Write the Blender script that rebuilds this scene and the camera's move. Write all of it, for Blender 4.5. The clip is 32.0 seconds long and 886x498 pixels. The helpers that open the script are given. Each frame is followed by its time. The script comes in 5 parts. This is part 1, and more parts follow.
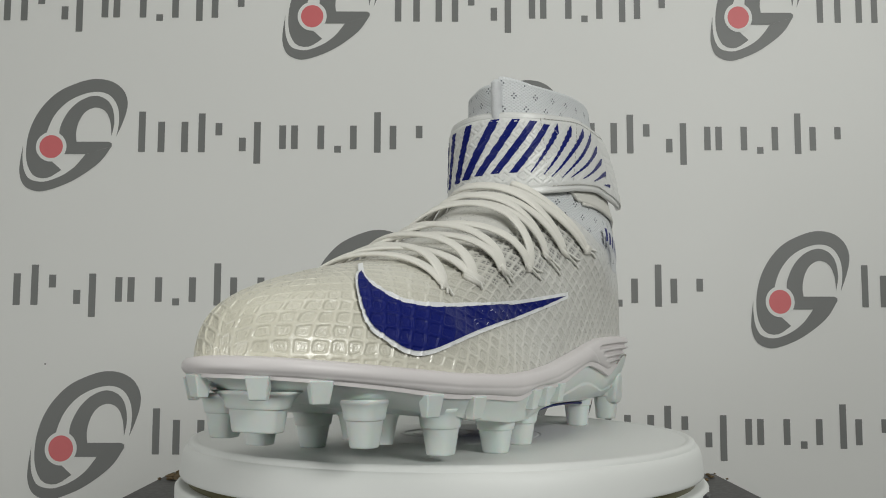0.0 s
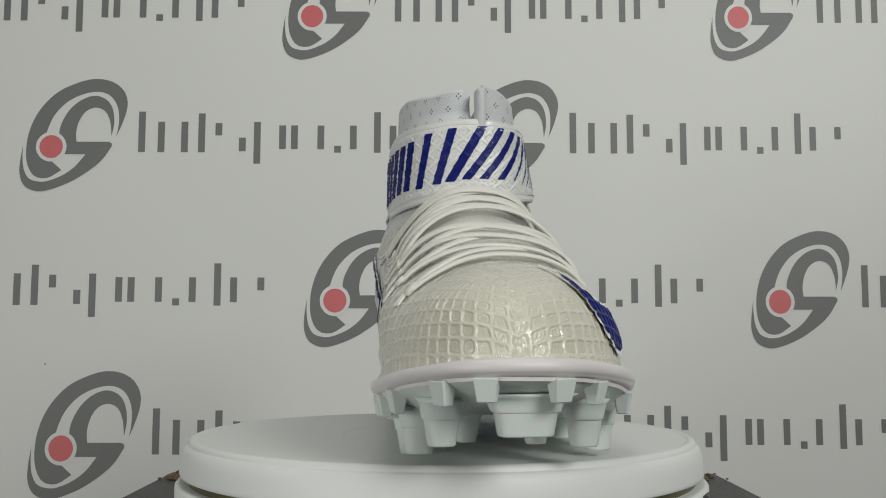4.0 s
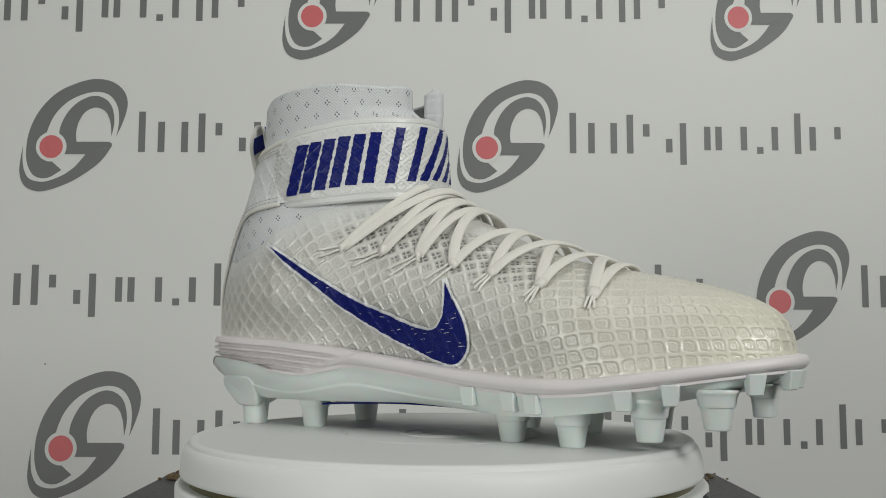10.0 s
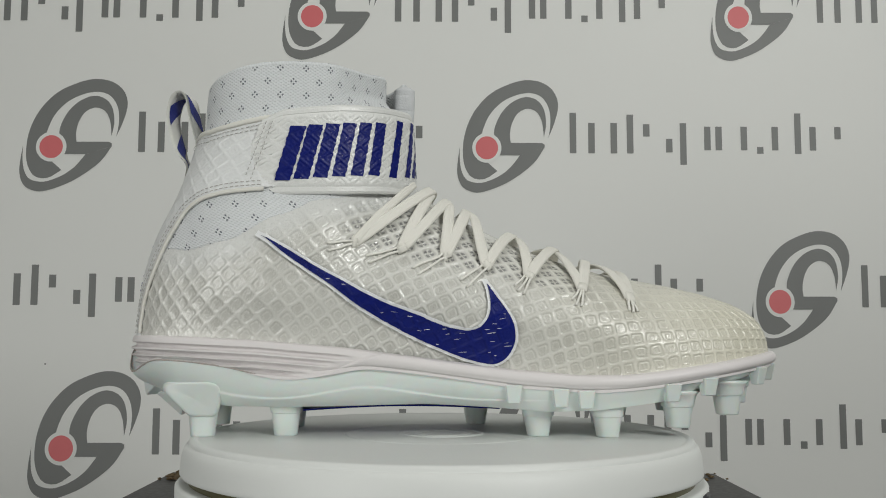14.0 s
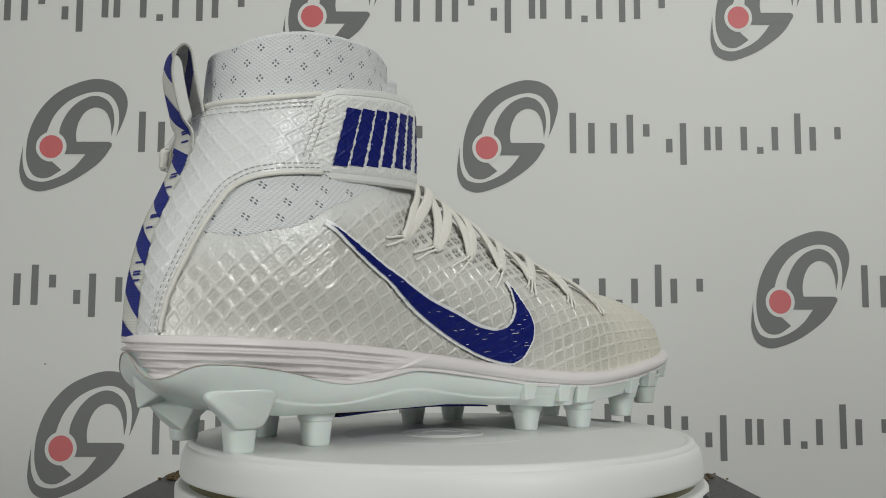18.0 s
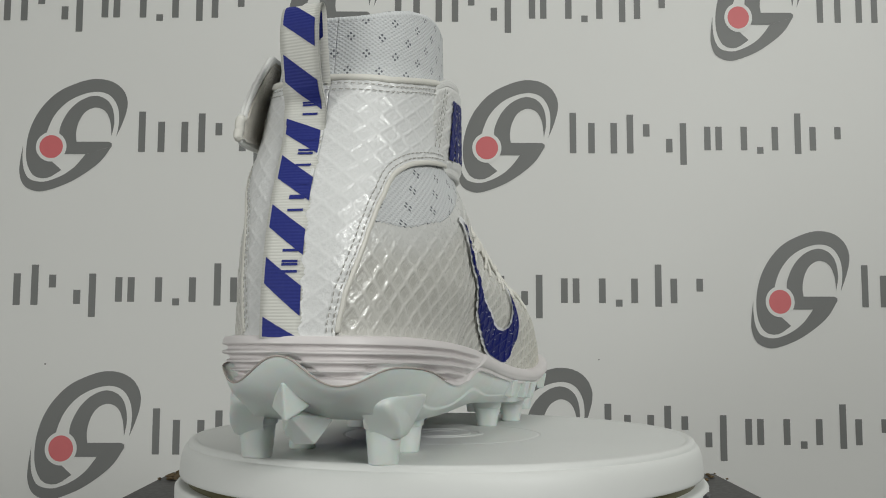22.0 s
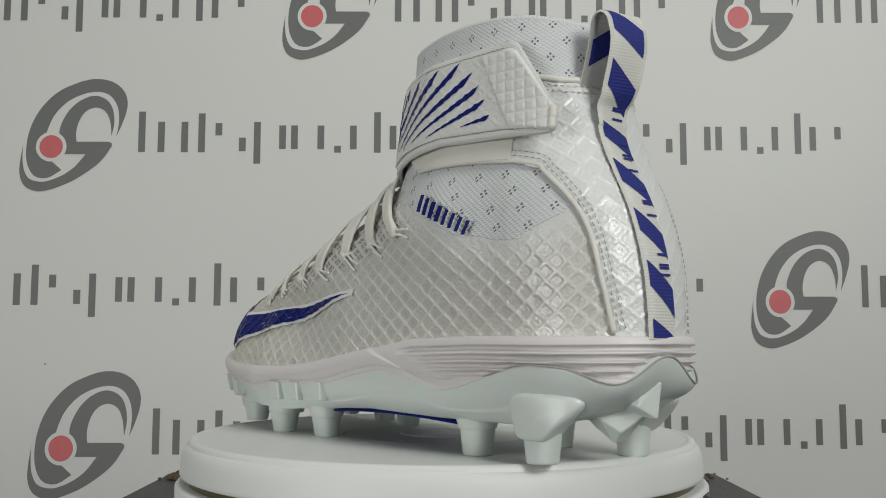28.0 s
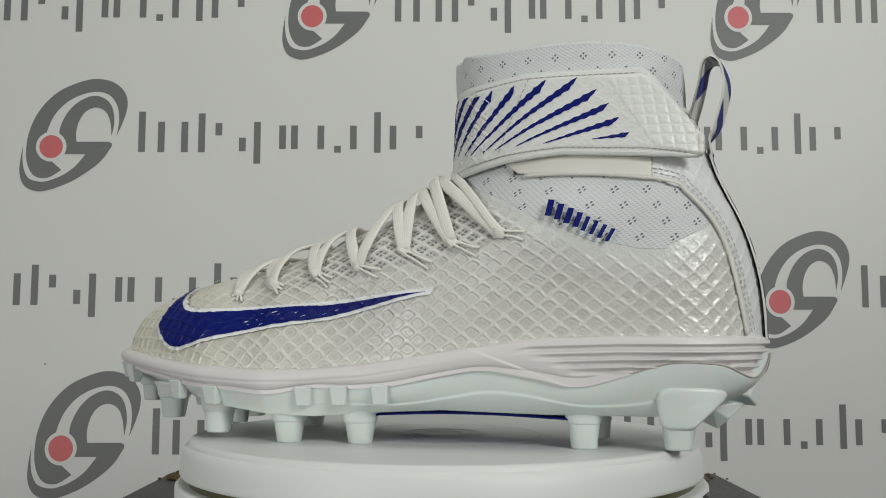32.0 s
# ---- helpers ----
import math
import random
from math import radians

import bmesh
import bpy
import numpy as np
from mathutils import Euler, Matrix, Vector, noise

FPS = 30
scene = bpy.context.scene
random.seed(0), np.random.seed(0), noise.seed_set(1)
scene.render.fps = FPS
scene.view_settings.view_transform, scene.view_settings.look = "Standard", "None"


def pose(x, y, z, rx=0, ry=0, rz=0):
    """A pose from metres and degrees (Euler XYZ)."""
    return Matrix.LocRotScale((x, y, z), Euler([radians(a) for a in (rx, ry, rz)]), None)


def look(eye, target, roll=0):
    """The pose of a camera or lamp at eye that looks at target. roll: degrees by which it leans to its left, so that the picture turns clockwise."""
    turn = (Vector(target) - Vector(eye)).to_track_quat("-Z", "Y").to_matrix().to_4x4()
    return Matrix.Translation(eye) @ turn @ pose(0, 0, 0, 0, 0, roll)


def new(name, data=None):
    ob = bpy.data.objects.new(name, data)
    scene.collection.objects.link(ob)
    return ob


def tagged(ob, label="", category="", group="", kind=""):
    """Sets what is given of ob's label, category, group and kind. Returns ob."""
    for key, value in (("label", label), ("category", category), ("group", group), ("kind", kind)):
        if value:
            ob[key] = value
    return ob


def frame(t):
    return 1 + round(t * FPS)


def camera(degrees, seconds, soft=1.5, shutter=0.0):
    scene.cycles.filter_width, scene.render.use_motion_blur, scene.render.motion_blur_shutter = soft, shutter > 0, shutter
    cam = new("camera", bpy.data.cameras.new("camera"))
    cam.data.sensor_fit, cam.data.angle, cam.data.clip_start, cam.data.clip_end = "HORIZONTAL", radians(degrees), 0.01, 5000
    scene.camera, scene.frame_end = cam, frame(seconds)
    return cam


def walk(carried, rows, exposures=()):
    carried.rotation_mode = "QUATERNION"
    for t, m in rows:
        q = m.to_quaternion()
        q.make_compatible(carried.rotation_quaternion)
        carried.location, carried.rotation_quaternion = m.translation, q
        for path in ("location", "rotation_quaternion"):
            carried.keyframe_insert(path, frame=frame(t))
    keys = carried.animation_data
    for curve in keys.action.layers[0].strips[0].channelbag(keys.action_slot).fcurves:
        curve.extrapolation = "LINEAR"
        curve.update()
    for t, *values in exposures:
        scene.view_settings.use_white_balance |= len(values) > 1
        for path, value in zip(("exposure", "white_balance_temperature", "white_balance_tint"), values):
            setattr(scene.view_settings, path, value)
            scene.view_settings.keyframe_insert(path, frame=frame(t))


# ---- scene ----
# The boot turns on its platter before a camera that stands still.
LENS = 50.54
TABLE = -0.0008          # height of the platter's top
EYE = (0.0, -0.415, 0.0413)
PITCH, ROLL, YAW = 5.312, 0.157, -0.033
cam = camera(LENS, 32.0, soft=1.0)
STAND = pose(EYE[0], EYE[1], EYE[2], 90 + PITCH, 0, YAW) @ pose(0, 0, 0, 0, 0, ROLL)
walk(cam, [(0.0, STAND), (32.0, STAND)])

# ---- light ----
world = bpy.data.worlds.new("room_air")
scene.world = world
world.use_nodes = True
world.node_tree.nodes["Background"].inputs[0].default_value = (0.85, 0.92, 1.0, 1)
world.node_tree.nodes["Background"].inputs[1].default_value = 0.14
scene.view_settings.exposure = 0.0


def lamp(name, eye, target, sx, sy, watts, colour, spread=180):
    data = bpy.data.lights.new(name, "AREA")
    data.shape, data.size, data.size_y, data.energy, data.color = "RECTANGLE", sx, sy, watts, colour
    data.spread = radians(spread)
    ob = new(name, data)
    ob.matrix_world = look(eye, target)
    return tagged(ob, kind="structure")


lamp("ceiling_lamp", (0.0, -0.20, 1.45), (0.0, 0.10, 0), 0.9, 0.7, 3.7, (0.99, 1.0, 0.962))
lamp("softbox", (-0.72, -0.82, 0.06), (0.0, 0.10, 0.08), 0.45, 0.45, 3.7, (0.99, 1.0, 0.962))
lamp("softbox", (0.82, -1.18, 0.70), (0.22, 0.45, 0.20), 0.5, 0.5, 12.9, (0.99, 1.0, 0.962))


# ---- materials ----
def nodes_of(name):
    m = bpy.data.materials.new(name)
    m.use_nodes = True
    return m, m.node_tree, m.node_tree.nodes["Principled BSDF"]


def node(tree, kind, **values):
    n = tree.nodes.new(kind)
    for key, value in values.items():
        if key.isdigit():
            n.inputs[int(key)].default_value = value
        elif key == "operation":
            n.operation = value
    return n


def material(name, colour, rough=0.5, metal=0.0, vary=0.06, scale=60.0, bump=0.05, fine=900.0, coat=0.0, sheen=0.0, sub=0.0, shine=0.5):
    """A plain surface with broad stains, fine grain and fine relief."""
    m, tree, bsdf = nodes_of(name)
    bsdf.inputs["Roughness"].default_value = rough
    bsdf.inputs["Metallic"].default_value = metal
    bsdf.inputs["Coat Weight"].default_value = coat
    bsdf.inputs["Sheen Weight"].default_value = sheen
    bsdf.inputs["Specular IOR Level"].default_value = shine
    if sub:
        bsdf.inputs["Subsurface Weight"].default_value = sub
        bsdf.inputs["Subsurface Scale"].default_value = 0.002
    at = node(tree, "ShaderNodeTexCoord")
    broad = node(tree, "ShaderNodeTexNoise")
    broad.inputs["Scale"].default_value, broad.inputs["Detail"].default_value = scale, 4
    small = node(tree, "ShaderNodeTexNoise")
    small.inputs["Scale"].default_value, small.inputs["Detail"].default_value = fine, 3
    mix = node(tree, "ShaderNodeMix")
    mix.data_type = "RGBA"
    mix.inputs[6].default_value = (*[c * (1 - vary) for c in colour], 1)
    mix.inputs[7].default_value = (*[min(1, c * (1 + vary * 0.7)) for c in colour], 1)
    rel = node(tree, "ShaderNodeBump")
    rel.inputs["Strength"].default_value, rel.inputs["Distance"].default_value = bump, 0.0006
    for tex in (broad, small):
        tree.links.new(at.outputs["Object"], tex.inputs["Vector"])
    tree.links.new(broad.outputs["Fac"], mix.inputs[0])
    tree.links.new(mix.outputs[2], bsdf.inputs["Base Color"])
    tree.links.new(small.outputs["Fac"], rel.inputs["Height"])
    tree.links.new(rel.outputs[0], bsdf.inputs["Normal"])
    rr = node(tree, "ShaderNodeMapRange")
    rr.inputs[3].default_value, rr.inputs[4].default_value = rough * 0.85, min(1, rough * 1.2)
    tree.links.new(small.outputs["Fac"], rr.inputs[0])
    tree.links.new(rr.outputs[0], bsdf.inputs["Roughness"])
    return m


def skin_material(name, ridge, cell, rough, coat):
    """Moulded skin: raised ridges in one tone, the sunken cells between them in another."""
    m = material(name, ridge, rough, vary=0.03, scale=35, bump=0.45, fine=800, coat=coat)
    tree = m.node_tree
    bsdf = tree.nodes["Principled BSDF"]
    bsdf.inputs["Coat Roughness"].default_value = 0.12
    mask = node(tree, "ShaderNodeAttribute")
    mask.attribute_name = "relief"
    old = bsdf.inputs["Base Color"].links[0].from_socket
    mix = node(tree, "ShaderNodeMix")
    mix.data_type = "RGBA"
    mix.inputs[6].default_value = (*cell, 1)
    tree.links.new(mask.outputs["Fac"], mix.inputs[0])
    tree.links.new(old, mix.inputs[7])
    # see-through net beside the lacing
    net = node(tree, "ShaderNodeAttribute")
    net.attribute_name = "gap"
    dark = node(tree, "ShaderNodeMix")
    dark.data_type = "RGBA"
    dark.inputs[7].default_value = (0.20, 0.20, 0.195, 1)
    tree.links.new(net.outputs["Fac"], dark.inputs[0])
    tree.links.new(mix.outputs[2], dark.inputs[6])
    # a plainer film where the skin runs out over the knit
    film = node(tree, "ShaderNodeAttribute")
    film.attribute_name = "film"
    cool = node(tree, "ShaderNodeMix")
    cool.data_type = "RGBA"
    cool.inputs[7].default_value = (0.655, 0.66, 0.645, 1)
    tree.links.new(film.outputs["Fac"], cool.inputs[0])
    thin = node(tree, "ShaderNodeMapRange")
    thin.inputs[3].default_value, thin.inputs[4].default_value = coat, coat * 0.3
    tree.links.new(film.outputs["Fac"], thin.inputs[0])
    tree.links.new(thin.outputs[0], bsdf.inputs["Coat Weight"])
    tree.links.new(dark.outputs[2], cool.inputs[6])
    mix = cool
    # a warmer, yellower tone towards the toe
    warm = node(tree, "ShaderNodeMix")
    warm.data_type, warm.blend_type = "RGBA", "MULTIPLY"
    warm.inputs[7].default_value = (1.0, 0.973, 0.865, 1)
    at = node(tree, "ShaderNodeTexCoord")
    sep = node(tree, "ShaderNodeSeparateXYZ")
    ramp = node(tree, "ShaderNodeMapRange")
    ramp.inputs[1].default_value, ramp.inputs[2].default_value = 0.02, 0.13
    tree.links.new(at.outputs["Object"], sep.inputs[0])
    tree.links.new(sep.outputs[0], ramp.inputs[0])
    tree.links.new(ramp.outputs[0], warm.inputs[0])
    tree.links.new(mix.outputs[2], warm.inputs[6])
    tree.links.new(warm.outputs[2], bsdf.inputs["Base Color"])
    return m


def mesh_material(name, colour, hole):
    """Knitted spacer mesh: a fine net, with groups of four dark holes in a staggered grid."""
    m, tree, bsdf = nodes_of(name)
    bsdf.inputs["Roughness"].default_value = 0.75
    uv = node(tree, "ShaderNodeUVMap")
    uv.uv_map = "metres"

    def op(kind, a, b=None):
        n = tree.nodes.new("ShaderNodeMath")
        n.operation = kind
        for k, v in enumerate((a, b)):
            if v is None:
                continue
            if isinstance(v, (int, float)):
                n.inputs[k].default_value = v
            else:
                tree.links.new(v, n.inputs[k])
        return n.outputs[0]

    sep = node(tree, "ShaderNodeSeparateXYZ")
    tree.links.new(uv.outputs[0], sep.inputs[0])
    u, v = sep.outputs[0], sep.outputs[1]
    # staggered groups: work on the turned grid
    pa, pb = 0.0110, 0.0120
    a = op("ADD", op("DIVIDE", u, pa), op("DIVIDE", v, pb))
    b = op("SUBTRACT", op("DIVIDE", u, pa), op("DIVIDE", v, pb))
    fa = op("SUBTRACT", op("FRACT", a), 0.5)
    fb = op("SUBTRACT", op("FRACT", b), 0.5)
    ga = op("SUBTRACT", op("ABSOLUTE", fa), 0.088)
    gb = op("SUBTRACT", op("ABSOLUTE", fb), 0.088)
    d = op("SQRT", op("ADD", op("MULTIPLY", ga, ga), op("MULTIPLY", gb, gb)))
    dots = op("LESS_THAN", d, 0.052)
    # fine net
    na = op("ADD", op("DIVIDE", u, 0.0021), op("DIVIDE", v, 0.0014))
    nb = op("SUBTRACT", op("DIVIDE", u, 0.0021), op("DIVIDE", v, 0.0014))
    net = op("MULTIPLY", op("PINGPONG", na, 0.5), op("PINGPONG", nb, 0.5))
    net = op("MULTIPLY", net, 4.0)
    shade = op("SUBTRACT", 1.0, op("MULTIPLY", op("SMOOTH_MIN", net, 0.8), 0.42))
    mix = node(tree, "ShaderNodeMix")
    mix.data_type = "RGBA"
    mix.inputs[6].default_value = (*[c * 0.55 for c in colour], 1)
    mix.inputs[7].default_value = (*colour, 1)
    tree.links.new(shade, mix.inputs[0])
    mix2 = node(tree, "ShaderNodeMix")
    mix2.data_type = "RGBA"
    mix2.inputs[7].default_value = (*hole, 1)
    tree.links.new(mix.outputs[2], mix2.inputs[6])
    tree.links.new(dots, mix2.inputs[0])
    tree.links.new(mix2.outputs[2], bsdf.inputs["Base Color"])
    rel = node(tree, "ShaderNodeBump")
    rel.inputs["Strength"].default_value, rel.inputs["Distance"].default_value = 0.5, 0.0005
    rel.invert = True
    tree.links.new(op("ADD", net, op("MULTIPLY", dots, 2.0)), rel.inputs["Height"])
    tree.links.new(rel.outputs[0], bsdf.inputs["Normal"])
    return m


def web_material(name, colour, pitch=0.0011, across="Y"):
    """Woven webbing with crosswise ribs."""
    m = material(name, colour, 0.7, vary=0.05, scale=90, bump=0.1)
    tree = m.node_tree
    bsdf = tree.nodes["Principled BSDF"]
    at = node(tree, "ShaderNodeUVMap")
    at.uv_map = "metres"
    wave = node(tree, "ShaderNodeTexWave")
    wave.bands_direction = across
    wave.inputs["Scale"].default_value = 1 / pitch / 10 * math.pi
    tree.links.new(at.outputs[0], wave.inputs["Vector"])
    rel = node(tree, "ShaderNodeBump")
    rel.inputs["Strength"].default_value, rel.inputs["Distance"].default_value = 0.22, 0.0004
    tree.links.new(wave.outputs["Fac"], rel.inputs["Height"])
    tree.links.new(rel.outputs[0], bsdf.inputs["Normal"])
    return m


BLUE = (0.003, 0.009, 0.14)
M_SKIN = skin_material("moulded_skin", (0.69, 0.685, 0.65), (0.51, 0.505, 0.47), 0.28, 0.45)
M_PANEL = skin_material("gloss_panel", (0.74, 0.75, 0.75), (0.71, 0.72, 0.72), 0.32, 0.25)
M_MESH = mesh_material("spacer_mesh", (0.665, 0.685, 0.70), (0.15, 0.16, 0.18))
M_PAD = material("padded_knit", (0.60, 0.615, 0.63), 0.85, vary=0.08, scale=500, bump=0.4, fine=1400)
M_STRAP = skin_material("strap_face", (0.73, 0.735, 0.72), (0.65, 0.655, 0.64), 0.36, 0.15)
M_EDGE = material("cream_edge", (0.70, 0.69, 0.64), 0.45, vary=0.05)
M_BLUE = material("blue_print", BLUE, 0.42, vary=0.15, scale=300, bump=0.25, shine=0.2, coat=0.05)
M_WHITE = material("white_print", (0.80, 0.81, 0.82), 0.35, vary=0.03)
M_FOAM = material("rosy_white_foam", (0.70, 0.668, 0.67), 0.42, vary=0.04, scale=40, bump=0.06)
M_PLATE = material("mint_white_plate", (0.675, 0.73, 0.708), 0.30, vary=0.03, scale=50, bump=0.04, sub=0.15)
M_LACE = web_material("lace_weave", (0.75, 0.735, 0.68), 0.0009, "X")
M_CORD = material("white_cord", (0.78, 0.77, 0.72), 0.5, vary=0.06, scale=400, bump=0.2)
M_RIBBON = web_material("ribbon_weave", (0.66, 0.66, 0.62), 0.0010)
M_RIBBON_BLUE = web_material("ribbon_blue", (0.012, 0.022, 0.20), 0.0011)
M_FUZZ = material("hook_fastener", (0.60, 0.57, 0.51), 0.95, vary=0.15, scale=300, bump=0.8, fine=1600, sheen=0.3)
M_STITCH = material("stitch_grey", (0.42, 0.41, 0.38), 0.8)
M_SEAM = material("seam_grey_brown", (0.42, 0.38, 0.35), 0.7, vary=0.25, scale=200)
M_TABLE = material("matt_white_plastic", (0.70, 0.715, 0.70), 0.48, vary=0.03, scale=20, bump=0.06, fine=1500)
M_GOLD = material("olive_brass_band", (0.13, 0.12, 0.055), 0.35, metal=0.5, vary=0.2)
M_SLOT = material("black_slot", (0.03, 0.03, 0.035), 0.4)
M_BOX = material("black_leatherette", (0.035, 0.034, 0.034), 0.5, vary=0.35, scale=70, bump=0.9, fine=420)
M_TORN = material("torn_board", (0.15, 0.105, 0.055), 0.9, vary=0.4, scale=150, bump=0.5)
M_BANNER = material("banner_vinyl", (0.775, 0.78, 0.76), 0.55, vary=0.025, scale=3.0, bump=0.05, fine=350)
M_GREY = material("grey_ink", (0.185, 0.19, 0.186), 0.5, vary=0.05, scale=30)
M_RED = material("red_ink", (0.68, 0.16, 0.17), 0.5, vary=0.05, scale=30)
M_WALL = material("room_paint", (0.62, 0.62, 0.60), 0.8, vary=0.06, scale=4)
M_FLOOR = material("grey_floor", (0.10, 0.097, 0.093), 0.6, vary=0.15, scale=6)


# ---- mesh helpers ----
def finish(name, mesh, mat, parent, label, smooth=True):
    mesh.materials.append(mat)
    if smooth:
        mesh.polygons.foreach_set("use_smooth", [True] * len(mesh.polygons))
    ob = new(name, mesh)
    ob.parent = parent
    if label:
        tagged(ob, label)
    return ob


def part(name, bm, mat, parent=None, label="", smooth=True):
    mesh = bpy.data.meshes.new(name)
    bmesh.ops.recalc_face_normals(bm, faces=bm.faces)
    bm.to_mesh(mesh)
    bm.free()
    return finish(name, mesh, mat, parent, label, smooth)


def raw(name, verts, faces, mat, parent=None, label="", relief=None, uv=None, gaps=None, smooth=True, films=None):
    """A mesh from arrays, with its relief mask and its map in metres."""
    mesh = bpy.data.meshes.new(name)
    verts, faces = np.asarray(verts, float), np.asarray(faces, int)
    used = np.unique(faces)
    renum = np.full(len(verts), -1)
    renum[used] = np.arange(len(used))
    verts, faces = verts[used], renum[faces]
    k = faces.shape[1]
    mesh.vertices.add(len(verts))
    mesh.vertices.foreach_set("co", verts.ravel())
    mesh.loops.add(faces.size)
    mesh.loops.foreach_set("vertex_index", faces.ravel())
    mesh.polygons.add(len(faces))
    mesh.polygons.foreach_set("loop_start", np.arange(0, faces.size, k))
    if relief is not None:
        mask = mesh.attributes.new("relief", "FLOAT", "POINT")
        mask.data.foreach_set("value", np.asarray(relief, float)[used])
    if gaps is not None:
        mask = mesh.attributes.new("gap", "FLOAT", "POINT")
        mask.data.foreach_set("value", np.asarray(gaps, float)[used])
    if films is not None:
        mask = mesh.attributes.new("film", "FLOAT", "POINT")
        mask.data.foreach_set("value", np.asarray(films, float)[used])
    if uv is not None:
        layer = mesh.uv_layers.new(name="metres")
        layer.data.foreach_set("uv", np.asarray(uv, float)[used][faces.ravel()].ravel())
    mesh.update(calc_edges=True)
    mesh.validate()
    return finish(name, mesh, mat, parent, label, smooth)


def grid_faces(n, m, wrap=False):
    i, j = np.meshgrid(np.arange(n - 1), np.arange(m if wrap else m - 1), indexing="ij")
    k = (j + 1) % m
    return np.stack([i * m + j, i * m + k, (i + 1) * m + k, (i + 1) * m + j], -1).reshape(-1, 4)


def box_bm(x0, x1, y0, y1, z0, z1, bevel=0.0):
    bm = bmesh.new()
    bmesh.ops.create_cube(bm, size=1)
    for v in bm.verts:
        v.co = ((x0 + x1) / 2 + v.co.x * (x1 - x0), (y0 + y1) / 2 + v.co.y * (y1 - y0), (z0 + z1) / 2 + v.co.z * (z1 - z0))
    if bevel:
        bmesh.ops.bevel(bm, geom=list(bm.edges), offset=bevel, segments=2, affect="EDGES")
    return bm


def lathe(name, profile, n, mat, parent, label=""):
    """Profile of (radius, z) turned about the z axis."""
    a = np.linspace(0, 2 * np.pi, n, endpoint=False)
    verts = np.concatenate([np.stack([r * np.cos(a), r * np.sin(a), np.full(n, z)], 1) for r, z in profile])
    return raw(name, verts, grid_faces(len(profile), n, True), mat, parent, label)


def tube(path, radius, sides=8, flat=1.0, ups=None):
    """Vertices and faces of a rod along the path; flat widens it across the given up vectors."""
    path = np.asarray(path, float)
    tan = np.gradient(path, axis=0)
    tan /= np.linalg.norm(tan, axis=1, keepdims=True) + 1e-12
    ups = np.tile((0.0, 0.0, 1.0), (len(path), 1)) if ups is None else np.asarray(ups, float)
    side = np.cross(tan, ups)
    side /= np.linalg.norm(side, axis=1, keepdims=True) + 1e-12
    up = np.cross(side, tan)
    a = np.linspace(0, 2 * np.pi, sides, endpoint=False)
    c = np.sign(np.cos(a)) * np.abs(np.cos(a)) ** (0.6 if flat > 1 else 1)
    radius = np.broadcast_to(np.asarray(radius, float), (len(path),))[:, None, None]
    ring = radius * (flat * c[None, :, None] * side[:, None] + np.sin(a)[None, :, None] * up[:, None])
    run = np.r_[0, np.cumsum(np.linalg.norm(np.diff(path, axis=0), axis=1))]
    uv = np.stack(np.broadcast_arrays(c[None, :] * radius[:, :, 0] * flat, run[:, None]), -1)
    body = path[:, None] + ring
    # closed, slightly rounded ends
    body = np.concatenate([np.repeat(body[:1].mean(1, keepdims=True), sides, 1), body, np.repeat(body[-1:].mean(1, keepdims=True), sides, 1)])
    uv = np.concatenate([uv[:1], uv, uv[-1:]])
    return body.reshape(-1, 3), grid_faces(len(body), sides, True), uv.reshape(-1, 2)


def smooth_path(points, n):
    """A smooth curve through a few points (Catmull-Rom)."""
    p = np.asarray(points, float)
    p = np.vstack([2 * p[0] - p[1], p, 2 * p[-1] - p[-2]])
    out = []
    for s in np.linspace(0, len(p) - 3 - 1e-9, n):
        k = int(s)
        t = s - k
        a, b, c, d = p[k:k + 4]
        out.append(0.5 * (2 * b + (c - a) * t + (2 * a - 5 * b + 4 * c - d) * t * t + (3 * b - a - 3 * c + d) * t ** 3))
    return np.array(out)


def ease(t):
    t = np.clip(t, 0, 1)
    return t * t * (3 - 2 * t)


def thing(name, label, category, group="", m=None):
    ob = tagged(new(name), label, category, group)
    ob.matrix_world = m or Matrix()
    return ob


# ---- the room ----
def room():
    def wall(name, x0, x1, y0, y1, z0, z1, mat):
        tagged(part(name, box_bm(x0, x1, y0, y1, z0, z1), mat, smooth=False), kind="structure")
    wall("floor", -2.0, 2.0, -2.2, 1.2, -0.95, -0.9, M_FLOOR)
    wall("ceiling", -2.0, 2.0, -2.2, 1.2, 1.6, 1.65, M_WALL)
    wall("wall_north", -2.0, 2.0, 1.1, 1.2, -0.9, 1.6, M_WALL)
    wall("wall_south", -2.0, 2.0, -2.2, -2.1, -0.9, 1.6, M_WALL)
    wall("wall_west", -2.0, -1.9, -2.1, 1.1, -0.9, 1.6, M_WALL)
    wall("wall_east", 1.9, 2.0, -2.1, 1.1, -0.9, 1.6, M_WALL)


# ---- the printed banner ----
BANNER_Y = 0.55


def flat_shape(name, outline, parent, mat, lift=0.0003):
    """A thin printed shape on the banner's face, from its outline (x, z) in the banner's plane."""
    bm = bmesh.new()
    vs = [bm.verts.new((x, BANNER_Y - lift, z)) for x, z in outline]
    f = bm.faces.new(vs)
    bmesh.ops.triangulate(bm, faces=[f])
    return part(name, bm, mat, parent, smooth=False)


